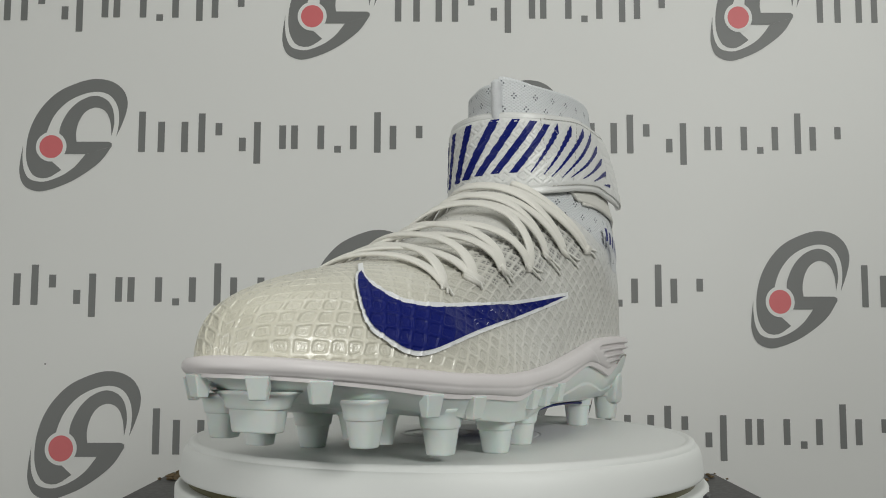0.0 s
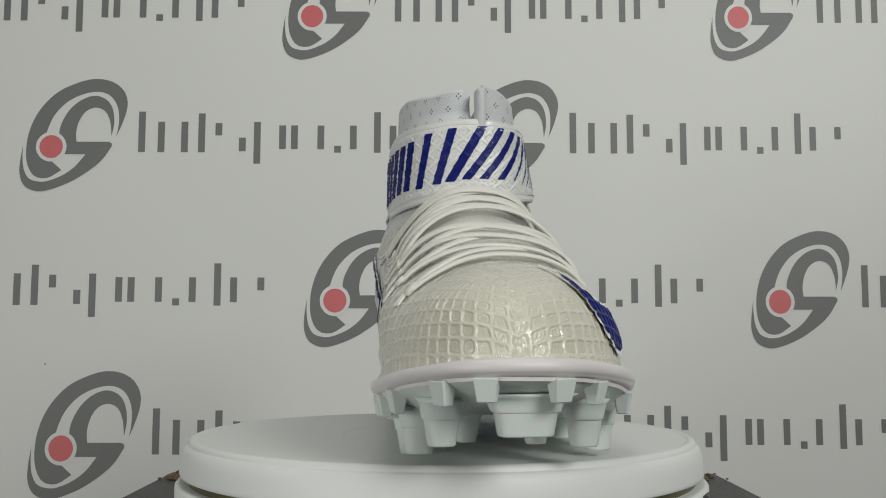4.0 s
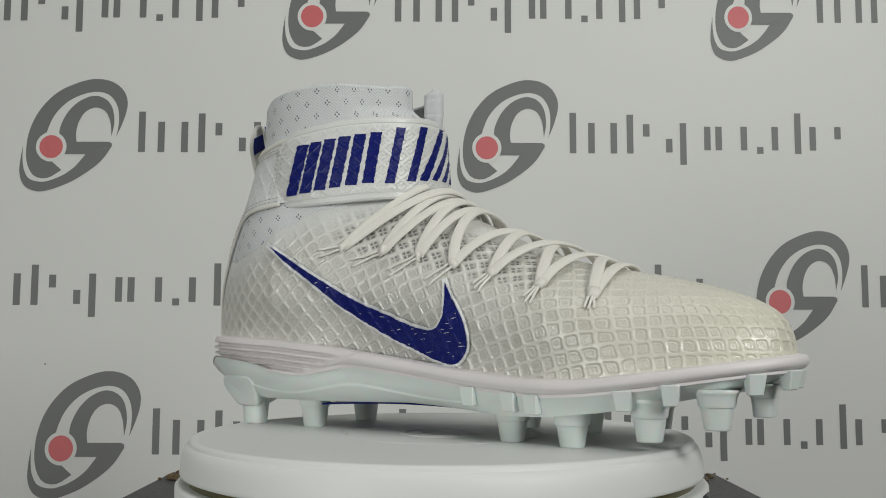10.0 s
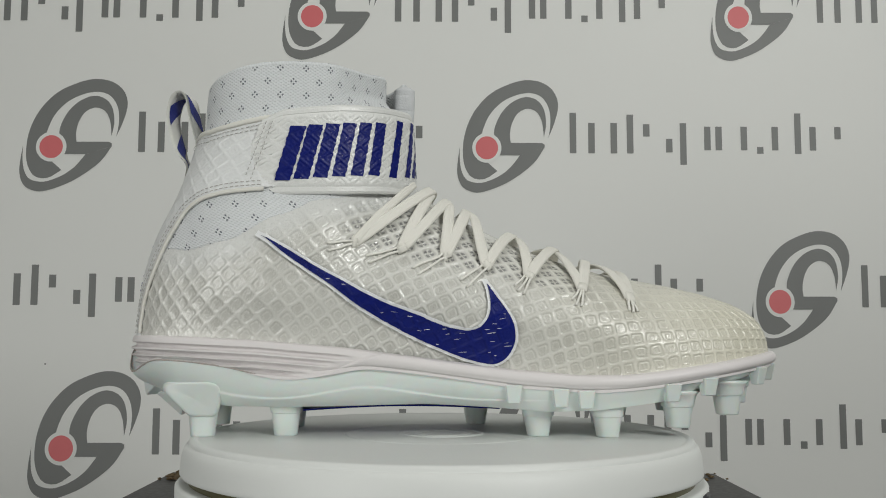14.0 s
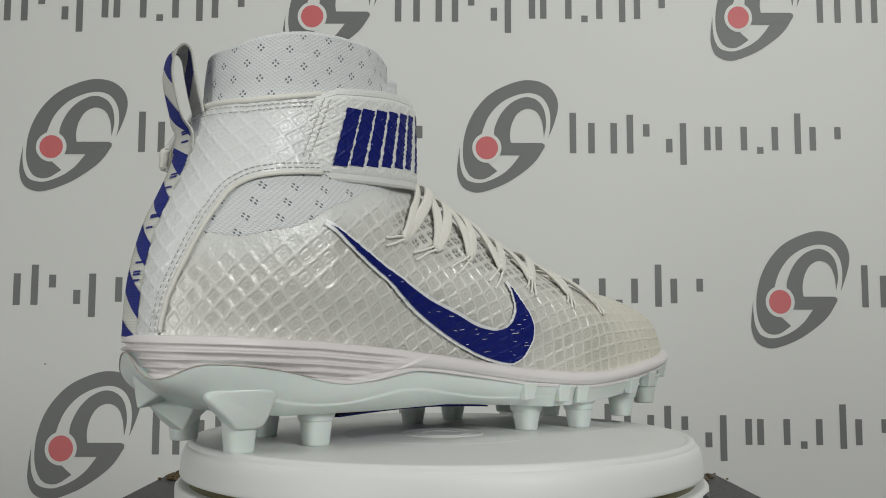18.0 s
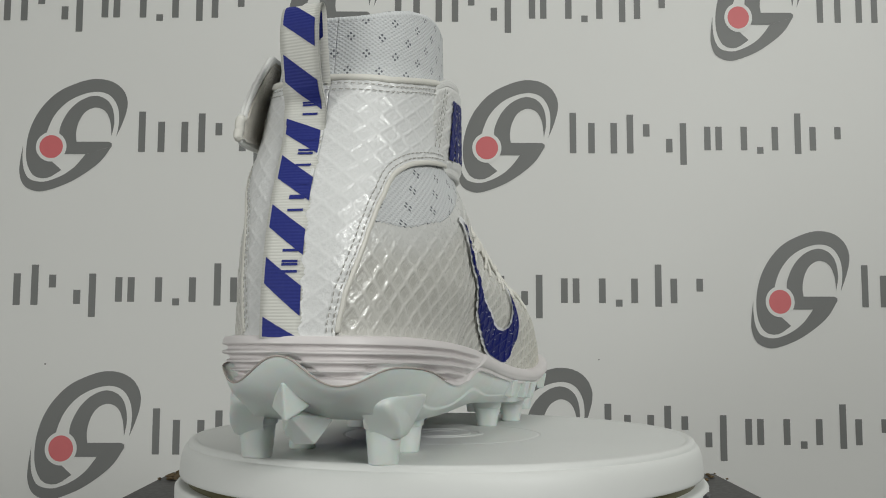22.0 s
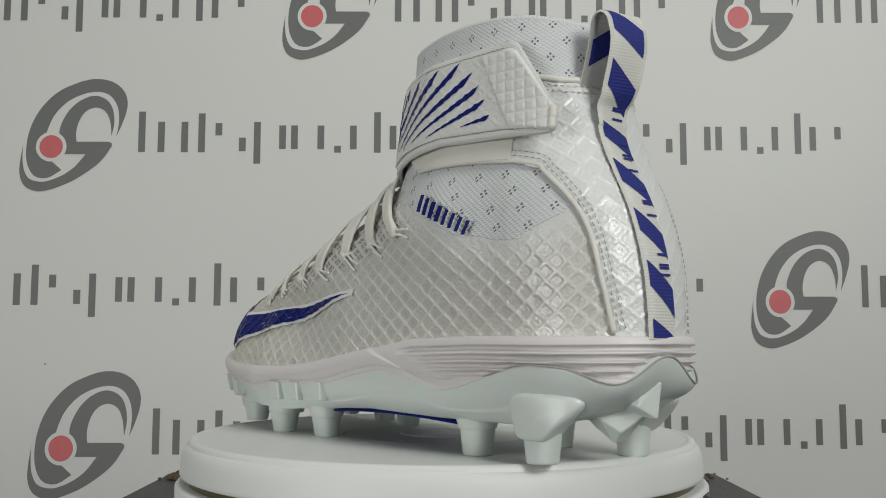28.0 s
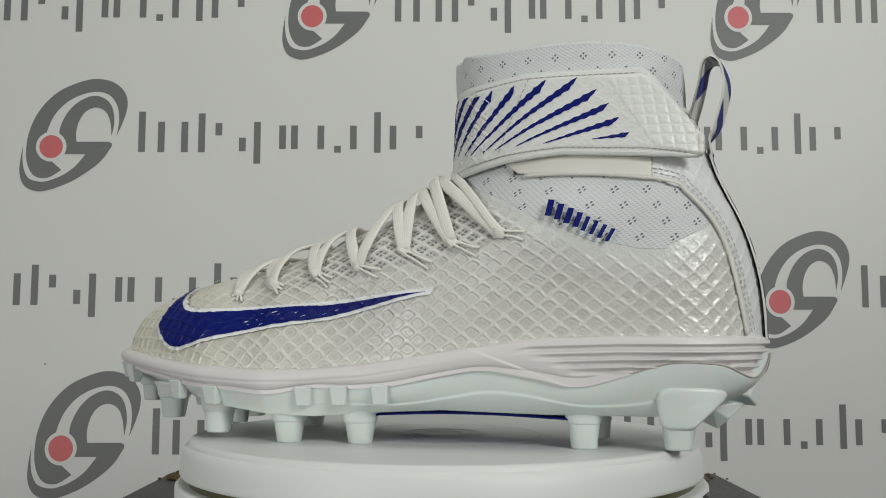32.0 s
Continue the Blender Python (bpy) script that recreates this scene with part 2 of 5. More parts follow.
class Spot:
    """Where one print of the pattern stands: its dot at x, z. The print is drawn out a little towards the banner's left edge and foot."""

    def __init__(self, x, z, wide, tall):
        self.x, self.z, self.wide, self.tall = x, z, wide, tall

    def at(self, a, c):
        """Units across and up from the dot to the banner's plane."""
        d = a * 0.000578 * self.wide
        return self.x + d * (1 - 0.10 * (self.x + d / 2)), self.z + c * 0.000596 * self.tall


def ribbon_shape(name, spot, edge_a, edge_b, parent, lift, n=48):
    """A thin printed shape between two smooth edges, in units from the emblem's dot."""
    def even(points):
        p = smooth_path(points, 160)
        run = np.r_[0, np.cumsum(np.hypot(*np.diff(p, axis=0).T))]
        at = np.linspace(0, run[-1], n)
        px, pz = spot.at(np.interp(at, run, p[:, 0]), np.interp(at, run, p[:, 1]))
        return np.stack([px, np.full(n, BANNER_Y - lift), pz], 1)
    verts = np.stack([even(edge_a), even(edge_b)], 1).reshape(-1, 3)
    return raw(name, verts, grid_faces(n, 2), M_GREY, parent, smooth=False)


def emblem(parent, spot):
    """A swirl of grey sickles round a red dot."""
    # the great sickle, from its right tip over the top to the foot
    parent = ribbon_shape("emblem", spot, [(112, 18), (123, 44), (130, 70), (128, 90), (116, 108), (95, 119), (67, 121), (36, 112), (7, 97), (-17, 73), (-32, 48), (-40, 24), (-43, 4), (-43, -18), (-38, -38), (-26, -53), (-4, -55), (19, -41)],
                 [(112, 18), (115, 34), (116, 54), (112, 74), (100, 91), (81, 98), (56, 95), (28, 82), (6, 60), (-5, 38), (-10, 20), (-12, 2), (-8, -14), (2, -26), (19, -41)], parent, 0.0002)
    # the inner sickle, running down into the crossbar
    ribbon_shape("sickle", spot, [(104, 19), (108, 44), (104, 69), (92, 85), (71, 91), (47, 82), (28, 64), (16, 41), (13, 24), (17, 5)],
                 [(104, 19), (101, 44), (92, 63), (75, 70), (57, 62), (46, 44), (42, 24), (44, 5)], parent, 0.0003)
    # the lower sickle from its left tip round the foot, and the crossbar
    ribbon_shape("sickle", spot, [(-49, 2), (-53, -28), (-53, -48), (-47, -65), (-35, -75), (-14, -79), (20, -69), (51, -53), (85, -27), (105, 1)],
                 [(-49, 2), (-49, -20), (-46, -40), (-38, -55), (-24, -61), (-6, -61), (20, -51), (42, -35), (60, -13)], parent, 0.0004)
    flat_shape("crossbar", [spot.at(a, c) for a, c in ((20, 9), (20, -13), (60, -13), (105, 1), (105, 6), (100, 9))], parent, M_GREY, 0.0005)
    for name, r, mat, lift in (("ring", 26.5, M_BANNER, 0.0006), ("dot", 20.4, M_RED, 0.0007)):
        flat_shape(name, [spot.at(r * math.cos(k * 0.19634954), r * math.sin(k * 0.19634954)) for k in range(32)], parent, mat, lift)


def word_bars(parent, spot):
    """The line of print beside the emblem as plain upright bars of its strokes' weight."""
    base, mid, high, deep, w = -9, 45, 63, -29, 12.0
    stems = [(157, base, high), (191, base, mid), (232, base, mid), (262, base, 60), (292, 21, mid - 2), (334, base + 2, 17), (360, deep, mid), (405, base + 6, mid - 6),
             (426, base + 6, mid - 6), (473, base + 6, mid - 6), (503, base, 3), (531, base + 6, mid - 6), (574, base, high), (602, base + 6, mid - 6), (649, 17, mid - 6)]
    for c, a, b in stems:
        flat_shape("bar", [spot.at(c - w / 2, a), spot.at(c + w / 2, a), spot.at(c + w / 2, b), spot.at(c - w / 2, b)], parent, M_GREY)


def banner():
    ob = tagged(new("backdrop"), "white vinyl press banner with grey and red emblems", "banner", kind="structure")
    part("sheet", box_bm(-1.3, 1.3, BANNER_Y, BANNER_Y + 0.002, -0.62, 1.1), M_BANNER, ob, "matt white vinyl sheet", smooth=False)
    part("hem", box_bm(-1.3, 1.3, BANNER_Y - 0.006, BANNER_Y + 0.012, 1.1, 1.125, 0.004), M_GOLD, ob, "top rail")
    # height, first dot, step, width and height of the print in each row
    rows = [(0.3775, -0.1383, 0.4501, 0.99, 0.993), (0.2370, -0.4081, 0.4541, 1.0, 1.0), (0.0775, -0.1103, 0.4573, 1.008, 1.012), (-0.0728, -0.3857, 0.4629, 1.02, 1.075)]
    for z, x0, step, wide, tall in rows:
        for k in (-1, 0, 1) if x0 > -0.2 else (0, 1):
            # the foot of the banner rises a little to the right
            lift = 0.0072 if k == 1 and z < 0 else 0.0
            spot = Spot(x0 + k * step - 0.012 * (k < 0), z + lift, wide, tall - 5 * lift)
            emblem(ob, spot)
            word_bars(ob, spot)
    for x, z, r in ((-0.405, 0.012, 0.0011), (0.16, 0.018, 0.0009)):
        flat_shape("speck", [(x + r * math.cos(k * 0.785), z + r * 0.8 * math.sin(k * 0.785)) for k in range(8)], ob, M_GREY)
    return ob


# ---- the turntable and its box ----
def turntable():
    root = thing("turntable", "round matt white electric display turntable on a black box", "turntable")
    t = TABLE
    platter = lathe("platter", [(0.0, t), (0.0083, t), (0.0085, t), (0.0087, t + 0.0004), (0.0088, t + 0.0004), (0.0125, t + 0.0004), (0.0126, t + 0.0004), (0.0128, t), (0.0130, t), (0.0158, t), (0.0160, t),
                                (0.0163, t + 0.0005), (0.0164, t + 0.0005), (0.0177, t + 0.0005), (0.0178, t + 0.0005), (0.0181, t), (0.0183, t), (0.0412, t), (0.0415, t),
                                (0.0417, t - 0.0002), (0.0427, t - 0.0002), (0.0429, t), (0.0432, t), (0.1028, t), (0.1030, t), (0.1033, t + 0.0001), (0.1040, t + 0.0004),
                                (0.1052, t + 0.0004), (0.1062, t - 0.0001), (0.1067, t - 0.0009), (0.1068, t - 0.0016), (0.10685, t - 0.0018), (0.1072, t - 0.0019), (0.1080, t - 0.0026), (0.1087, t - 0.0041),
                                (0.1093, t - 0.0062), (0.1097, t - 0.0092), (0.1100, t - 0.0120), (0.11005, t - 0.0130), (0.1098, t - 0.0136), (0.1090, t - 0.0139), (0.09, t - 0.0139)],
                    160, M_TABLE, root, "matt white rotating disc with faint moulded rings")
    lathe("band", [(0.1066, t - 0.0139), (0.1066, t - 0.0172)], 160, M_GOLD, root, "narrow olive metallic gap band")
    base = lathe("base", [(0.09, t - 0.0168), (0.1098, t - 0.0169), (0.1110, t - 0.0172), (0.1117, t - 0.0180), (0.1119, t - 0.0326), (0.1114, t - 0.0333), (0.0, t - 0.0333)], 160, M_TABLE, root, "fixed white plastic base")
    bm = box_bm(-0.006, 0.006, -0.0012, 0.0012, -0.004, 0.004, 0.0006)
    bmesh.ops.transform(bm, verts=bm.verts, matrix=pose(0.1018, -0.0461, t - 0.0222, 0, 0, 65.6))
    part("switch", bm, M_SLOT, base, "small black switch")
    return root, platter


BOX_TOP = TABLE - 0.0333


def black_box():
    root = thing("storage_box", "worn black leatherette box carrying the turntable", "box")
    x0, x1, y0, y1, z0 = -0.1510, 0.1525, -0.165, 0.1165, -0.30
    part("body", box_bm(x0, x1, y0, y1, z0, BOX_TOP, 0.002), M_BOX, root)
    # frayed corners where the board shows through
    rnd = random.Random(4)
    for cx, cy, n in ((x0 + 0.004, y1 - 0.004, 40), (x1 - 0.003, y1 - 0.004, 26)):
        bm = bmesh.new()
        for k in range(n):
            s = rnd.uniform(0.0006, 0.0022) * (1.2 if cx < 0 else 0.65)
            r = bmesh.ops.create_icosphere(bm, subdivisions=1, radius=s)
            at = Vector((cx + rnd.uniform(-0.002, 0.022) * (1 if cx < 0 else -1), cy + rnd.uniform(-0.03, 0.003), BOX_TOP + s * 0.45))
            for v in r["verts"]:
                v.co = at + Vector((v.co.x * rnd.uniform(0.7, 1.6), v.co.y * rnd.uniform(0.7, 1.6), v.co.z * rnd.uniform(0.4, 0.8)))
        part("frayed_corner", bm, M_TORN, root, "torn brown board at a worn corner", smooth=False)
    # a stand under the box, out of sight
    table = thing("side_table", "plain dark table under the black box", "table")
    part("tabletop", box_bm(-0.45, 0.45, -0.3, 0.3, -0.325, -0.30, 0.003), M_BOX, table)
    for sx in (-0.42, 0.42):
        for sy in (-0.27, 0.27):
            part("leg", box_bm(sx - 0.02, sx + 0.02, sy - 0.02, sy + 0.02, -0.90, -0.325, 0.002), M_BOX, table)


# ---- the boot: its form ----
# Heel towards -x, toe towards +x, outer side towards -y, inner side towards +y.
def table_of(*pairs):
    xs, ys = np.array(pairs, float).T / 1000
    return lambda x: np.interp(x, xs, ys)


def soft_table_of(*pairs):
    """The same, with its corners rounded."""
    f = table_of(*pairs)
    return lambda x: (f(x - 0.006) + 2 * f(x - 0.003) + 2 * f(x) + 2 * f(x + 0.003) + f(x + 0.006)) / 8


LAT = table_of((-140, -7.8), (-110, -10.9), (-90, -13.7), (-60, -17.7), (-30, -19.9), (0, -22.5), (30, -27.7), (60, -34.2), (90, -36.9), (120, -37.5), (165, -31.5))
MED = table_of((-140, 49.5), (-110, 53.8), (-90, 55.6), (-60, 56.4), (-30, 56.4), (0, 56.4), (30, 56.6), (60, 56.4), (90, 50), (120, 39), (165, 20.5))
BITE_OUT = table_of((-140, 41.5), (-110, 40.5), (-79, 39), (-44, 36), (-20, 33), (3, 30), (27, 27), (51, 25), (72, 25), (86, 26.5), (110, 29.7), (133, 32.9), (150, 35.4), (168, 36.3))
BITE_IN = table_of((-140, 41.5), (-108, 41), (-78, 41), (-46, 40), (-25, 37), (-3, 33.5), (19, 30), (42, 28), (65, 27.5), (90, 28.7), (115, 31.3), (140, 34.2), (155, 35.8), (168, 36.3))
LOW_OUT = soft_table_of((-140, 30), (-121, 31), (-108, 30.5), (-91, 28), (-75, 24), (-66, 23), (-51, 25), (-36, 28), (-20, 26.5), (3, 23.5), (27, 20), (58, 18), (74, 19), (98, 21.8), (121, 25.5), (145, 28.8), (168, 29.8))
LOW_IN = soft_table_of((-140, 30), (-123, 28), (-113, 31), (-97, 32), (-77, 26), (-63, 22), (-46, 26), (-27, 29), (-10, 26), (8, 22), (21, 21), (40, 21.5), (58, 18), (77, 20), (97, 21), (117, 24.5), (145, 28.5), (168, 29.8))
PLATE_Z = table_of((-140, 22), (-125, 18), (-112, 14), (-90, 11.5), (-50, 11.5), (-10, 12.5), (20, 11), (40, 9.7), (60, 10.4), (80, 12.8), (92, 14.6), (113, 18.0), (131, 20.8), (147, 23.8), (168, 28))
RIDGE = [(147.4, 18), (147.2, 30), (147, 37), (146, 43), (143, 49), (137, 53.8), (127, 58), (115, 61.5), (103, 64.4), (94, 66.3), (82, 68.4), (68, 71), (56, 74.4), (40.5, 79.8), (30.5, 84.3), (17, 90.7),
         (4, 97.5), (-7, 105), (-13, 113), (-16, 122), (-16, 135), (-13, 150), (-13, 175)]
BACK = [(170, 18), (-129, 18), (-131, 30), (-131.3, 42), (-130.3, 59), (-127.8, 72), (-123.3, 86), (-116, 100), (-110, 117), (-106.5, 130), (-105, 140), (-105, 156), (-104, 175)]
RIM = table_of((-110, 147), (-105, 149.5), (-98, 153.4), (-90, 156), (-80, 157.6), (-66, 158.4), (-50, 158.4), (-36, 157.6), (-23, 157), (-8, 158.5))
TOE_X = 0.1475
HEEL_END = -0.1308


LAT_FULL = table_of((-140, -6.3), (-110, -10.6), (-90, -17.2), (-77, -21.0), (-60, -21.2), (-30, -22.4), (0, -26.8), (30, -31.2), (60, -36), (90, -35.5), (120, -36), (165, -30))


def cap(d, length, n):
    """How far a rounded end has opened at distance d from its tip."""
    return np.maximum(0, 1 - np.clip(1 - d / length, 0, 1) ** n) ** (1 / n)


def blend(fo, fi, x, y):
    mid = (LAT(x) + MED(x)) / 2
    half = (MED(x) - LAT(x)) / 2
    k = ease((y - mid) / half * 0.9 + 0.5)
    return fo(x) * (1 - k) + fi(x) * k


BALL_Z = np.array((28, 33, 37, 43, 47, 53, 58, 65, 72, 80)) / 1000
BALL_IN = np.array((0.8, 2.2, 4.2, 7.0, 8.8, 9.6, 8.4, 5.2, 2.0, 0)) / 1000


def limits(x, z):
    """Outer and inner side of the boot before its ends are rounded."""
    far = ease((0.03 - x) / 0.05)
    w, wi = ease((z - 0.077) / 0.038) * far, ease((z - 0.086) / 0.030) * far
    full = LAT_FULL(x)
    waist = ease((x + 0.065) / 0.03) * (1 - ease((x + 0.005) / 0.03))
    tuck = (1 - ease((z - BITE_OUT(x)) / (0.022 + 0.008 * waist))) * (LAT(x) + 0.0015 + 0.0030 * waist - full)
    lat = (full + tuck) * (1 - w) + w * (-0.0115 + 0.03 * np.clip(z - 0.12, 0, 0.05))
    med = (MED(x) - 0.0012 - 0.0018 * ease((z - 0.042) / 0.03) * ease((x + 0.06) / 0.05)) * (1 - wi) + wi * (0.0503 - 0.12 * np.clip(z - 0.12, 0, 0.05))
    # over the ball of the foot the inner side leans in; below the inner ankle it swells a little
    ball = ease((x + 0.005) / 0.045) * (1 - 0.85 * ease((x - 0.068) / 0.030))
    med = med - ball * np.interp(z, BALL_Z, BALL_IN)
    med = med + 0.0036 * np.exp(-((z - 0.082) / 0.017) ** 2) * ease((x + 0.088) / 0.03) * (1 - ease((x + 0.035) / 0.04))
    return lat, med


def meet(px, pz, dx, dz, line):
    """Distance along a ray in the upright plane to a line of points."""
    best = None
    for (x0, z0), (x1, z1) in zip(line, line[1:]):
        x0, z0, x1, z1 = x0 / 1000, z0 / 1000, x1 / 1000, z1 / 1000
        ex, ez = x1 - x0, z1 - z0
        det = dx * -ez + ex * dz
        if abs(det) < 1e-12:
            continue
        r = ((x0 - px) * -ez + ex * (z0 - pz)) / det
        s = (dx * (z0 - pz) - dz * (x0 - px)) / det
        if -1e-6 <= s <= 1 + 1e-6 and r > 1e-6 and (best is None or r < best):
            best = r
    return best


def fair(line, rounds=3):
    """Rounds the corners of a line of points."""
    p = [tuple(map(float, q)) for q in line]
    for _ in range(rounds):
        q = [p[0]]
        for a, b in zip(p, p[1:]):
            q += [(a[0] * 0.75 + b[0] * 0.25, a[1] * 0.75 + b[1] * 0.25), (a[0] * 0.25 + b[0] * 0.75, a[1] * 0.25 + b[1] * 0.75)]
        p = q + [p[-1]]
    return p


RIDGE_F = fair(RIDGE)
BACK_F = BACK[:2] + fair(BACK[2:])
HEEL_Z = np.array([p[1] for p in BACK_F[1:]]) / 1000
HEEL_X = np.array([p[0] for p in BACK_F[1:]]) / 1000
PIVOT = (0.014, 0.125)
AROUND = 310


def slices():
    """Cutting planes from the toe to the rim, as a row of (start x, start z, end x, end z, upright share)."""
    rows = []
    rx = np.array([p[0] for p in RIDGE_F][::-1]) / 1000
    rz = np.array([p[1] for p in RIDGE_F][::-1]) / 1000
    for s in np.linspace(0, 1, 380):
        x = TOE_X - 0.0003 - (TOE_X - 0.0003 - PIVOT[0]) * (s ** 1.35)
        zt = np.interp(x, rx, rz)
        rows.append((x, 0.018, x, zt, 0.0))
    for s in np.linspace(0, 1, 420)[1:]:
        a = s * math.pi / 2
        dx, dz = -math.sin(a), -math.cos(a)
        r1, r2 = meet(*PIVOT, dx, dz, RIDGE_F), meet(*PIVOT, dx, dz, BACK_F)
        rows.append((PIVOT[0] + dx * r2, PIVOT[1] + dz * r2, PIVOT[0] + dx * r1, PIVOT[1] + dz * r1, s))
    for s in np.linspace(0, 1, 126)[1:]:
        z = PIVOT[1] + s * 0.046
        r1, r2 = meet(PIVOT[0], z, -1, 0, RIDGE_F), meet(PIVOT[0], z, -1, 0, BACK_F)
        rows.append((PIVOT[0] - r2, z, PIVOT[0] - r1, z, 1.0 + s))
    return rows


# length round the toe's rim, from its tip to the side
TOE_U = 0.162
TOE_ANGLE = np.linspace(0, np.pi / 2, 200)
TOE_ARC = np.r_[0, np.cumsum(np.hypot(np.diff(0.0875 * np.cos(TOE_ANGLE)), np.diff(0.037 * np.sin(TOE_ANGLE))))]


def form():
    """The boot's upper as a grid of points, with its normals and its map in metres."""
    q = (1 - np.cos(np.linspace(0, np.pi, AROUND))) / 2
    pts, maps = [], []
    for x0, z0, x1, z1, fan in slices():
        length = math.hypot(x1 - x0, z1 - z0)
        x, z = x0 + (x1 - x0) * q, z0 + (z1 - z0) * q
        if fan > 1:
            top = RIM(x)
            z = PIVOT[1] + (top - PIVOT[1]) * (fan - 1)
        lat, med = limits(x, z)
        mid, half = (lat + med) / 2, (med - lat) / 2
        toe = cap(TOE_X - x, 0.085, 2.75)
        f = min(1, fan)
        box = 0.72 + 0.28 * ease((x0 - 0.05) / 0.05)
        front_len = max(0.012, (length - 0.012) * box * (1 - f)) + 0.046 * f
        n_front = 2.25
        front = cap(length * (1 - q), front_len, n_front)
        turn = float(ease((fan - 0.7) / 0.3))
        heel = cap(x - (np.interp(z, HEEL_Z, HEEL_X) * (1 - turn) + x0 * turn), 0.039, 2.25)
        w = half * toe * front * heel
        # the ridge leans to the inner side over the instep
        lean = 0.004 * ease((x + 0.02) / 0.05) * (1 - ease((x - 0.09) / 0.07)) * q ** 2 * (1 - f)
        lean = lean - 0.0019 * ease((x - 0.06) / 0.05) * q ** 1.5 * (1 - f)
        # the rim dips a little on the inner side
        dip = 0.0034 * ease(w / half) * max(0.0, fan - 1)
        left = np.stack([x, mid + lean - w, z - 0.2 * dip], 1)
        right = np.stack([x, mid + lean + w, z - dip], 1)[::-1]
        pts.append(np.vstack([left, right[1:]]))
        bow = half * toe * (1 - front) * 0.75
        u = x + (half - half * toe) * 0.9 - half * toe * (1 - heel) * 0.85
        v = z + bow
        # round the toe the net follows the curve of the rim
        polar = ease((x - 0.085) / 0.045)
        side = half * toe * (1 - polar) + w * polar
        turn_at = np.arctan2(side / 0.037, np.maximum(x - 0.06, 1e-4) / (TOE_X - 0.06))
        k = ease((x - 0.062) / 0.03)
        u = u * (1 - k) + k * (TOE_U - np.interp(turn_at, TOE_ANGLE, TOE_ARC))
        maps.append(np.vstack([np.stack([u, v], 1), np.stack([u, v], 1)[::-1][1:]]))
    p = np.array(pts)
    # beside the lacing the outer side is drawn in
    drawn = ease((p[..., 0] + 0.055) / 0.03) * (1 - ease((p[..., 0] - 0.075) / 0.035)) * ease((p[..., 2] - 0.060 + 0.16 * np.clip(p[..., 0], 0, 0.1)) / 0.018)
    p[..., 1] += 0.0034 * drawn * np.clip((0.010 - p[..., 1]) / 0.026, 0, 1)
    du, dv = np.gradient(p, axis=0), np.gradient(p, axis=1)
    nrm = np.cross(du, dv)
    nrm /= np.linalg.norm(nrm, axis=2, keepdims=True) + 1e-12
    mid = p.mean(axis=1, keepdims=True)
    flip = np.sign(((p - mid) * nrm).sum())
    # lengths round each slice, from the front and from the heel
    step = np.linalg.norm(np.diff(p, axis=1), axis=2)
    run = np.concatenate([np.zeros((len(p), 1)), np.cumsum(step, axis=1)], 1)
    girth = run - run[:, AROUND - 1:AROUND]
    back = np.minimum(run, run[:, -1:] - run) * np.where(np.arange(p.shape[1]) < AROUND, -1, 1)
    return p, nrm * flip, np.array(maps), girth, back


def diamonds(u, v, wide, tall, edge):
    """1 on the raised lines of a diamond net, 0 in its cells."""
    a, b = u / wide + v / tall, u / wide - v / tall
    d = np.minimum(np.abs(a - np.round(a)), np.abs(b - np.round(b)))
    return 1 - ease((d - edge * 0.4) / edge)


NET_PITCH = 0.0059
NET_U = np.linspace(-0.25, 0.62, 1800)
# how the net turns on its way from the outer heel round the toe to the inner heel, in degrees
NET_TURN = np.radians(np.interp(NET_U, [-0.13, -0.08, -0.03, 0.03, 0.08, 0.115, 0.168, 0.205, 0.250, 0.275], [-45, -42, -32, -22, -9, -1, 0, 4, 36, 45]))
NET_TURN = np.convolve(np.pad(NET_TURN, 20, mode="edge"), np.ones(41) / 41, mode="valid")
NET_RUN = np.cumsum(np.exp(1j * NET_TURN)) * (NET_U[1] - NET_U[0]) / NET_PITCH


def net_cells(u, v, inner):
    """The net's two counts at a place of the skin: whole numbers on its ridges. The outer and the inner side are one sheet that meets at the toe."""
    run = np.where(inner, 2 * TOE_U - u, u)
    turn = np.interp(run, NET_U, NET_TURN)
    at = np.interp(run, NET_U, NET_RUN.real) + 1j * np.interp(run, NET_U, NET_RUN.imag)
    tall = 1 + 0.28 * ease((run - 0.20) / 0.05)
    at = at + 1j * np.exp(1j * turn) * (v - 0.055) * tall / NET_PITCH
    return at.real, at.imag


def nested(u, v, wide, tall):
    """1 on a smaller diamond within each cell of the net."""
    a, b = u / wide + v / tall, u / wide - v / tall
    d = np.maximum(np.abs(a - np.floor(a) - 0.5), np.abs(b - np.floor(b) - 0.5))
    return np.exp(-((d - 0.22) / 0.05) ** 2)


FORM, NORMAL, MAPS, GIRTH, BACKRUN = form()

RELIEF = np.zeros(FORM.shape[:2])


def sock_edge(x, inner):
    """Height at which the moulded skin gives way to the knitted ankle."""
    out = np.interp(x, [-0.125, -0.110, -0.093, -0.076, -0.059, -0.035, -0.012, 0.01], [0.078, 0.077, 0.080, 0.089, 0.097, 0.103, 0.108, 0.2])
    inn = np.interp(x, [-0.118, -0.109, -0.094, -0.070, -0.047, -0.028, -0.012, 0.01], [0.088, 0.082, 0.073, 0.076, 0.086, 0.097, 0.106, 0.2])
    return np.where(inner, inn, out) + 0.0004 * np.sin(x * 310)


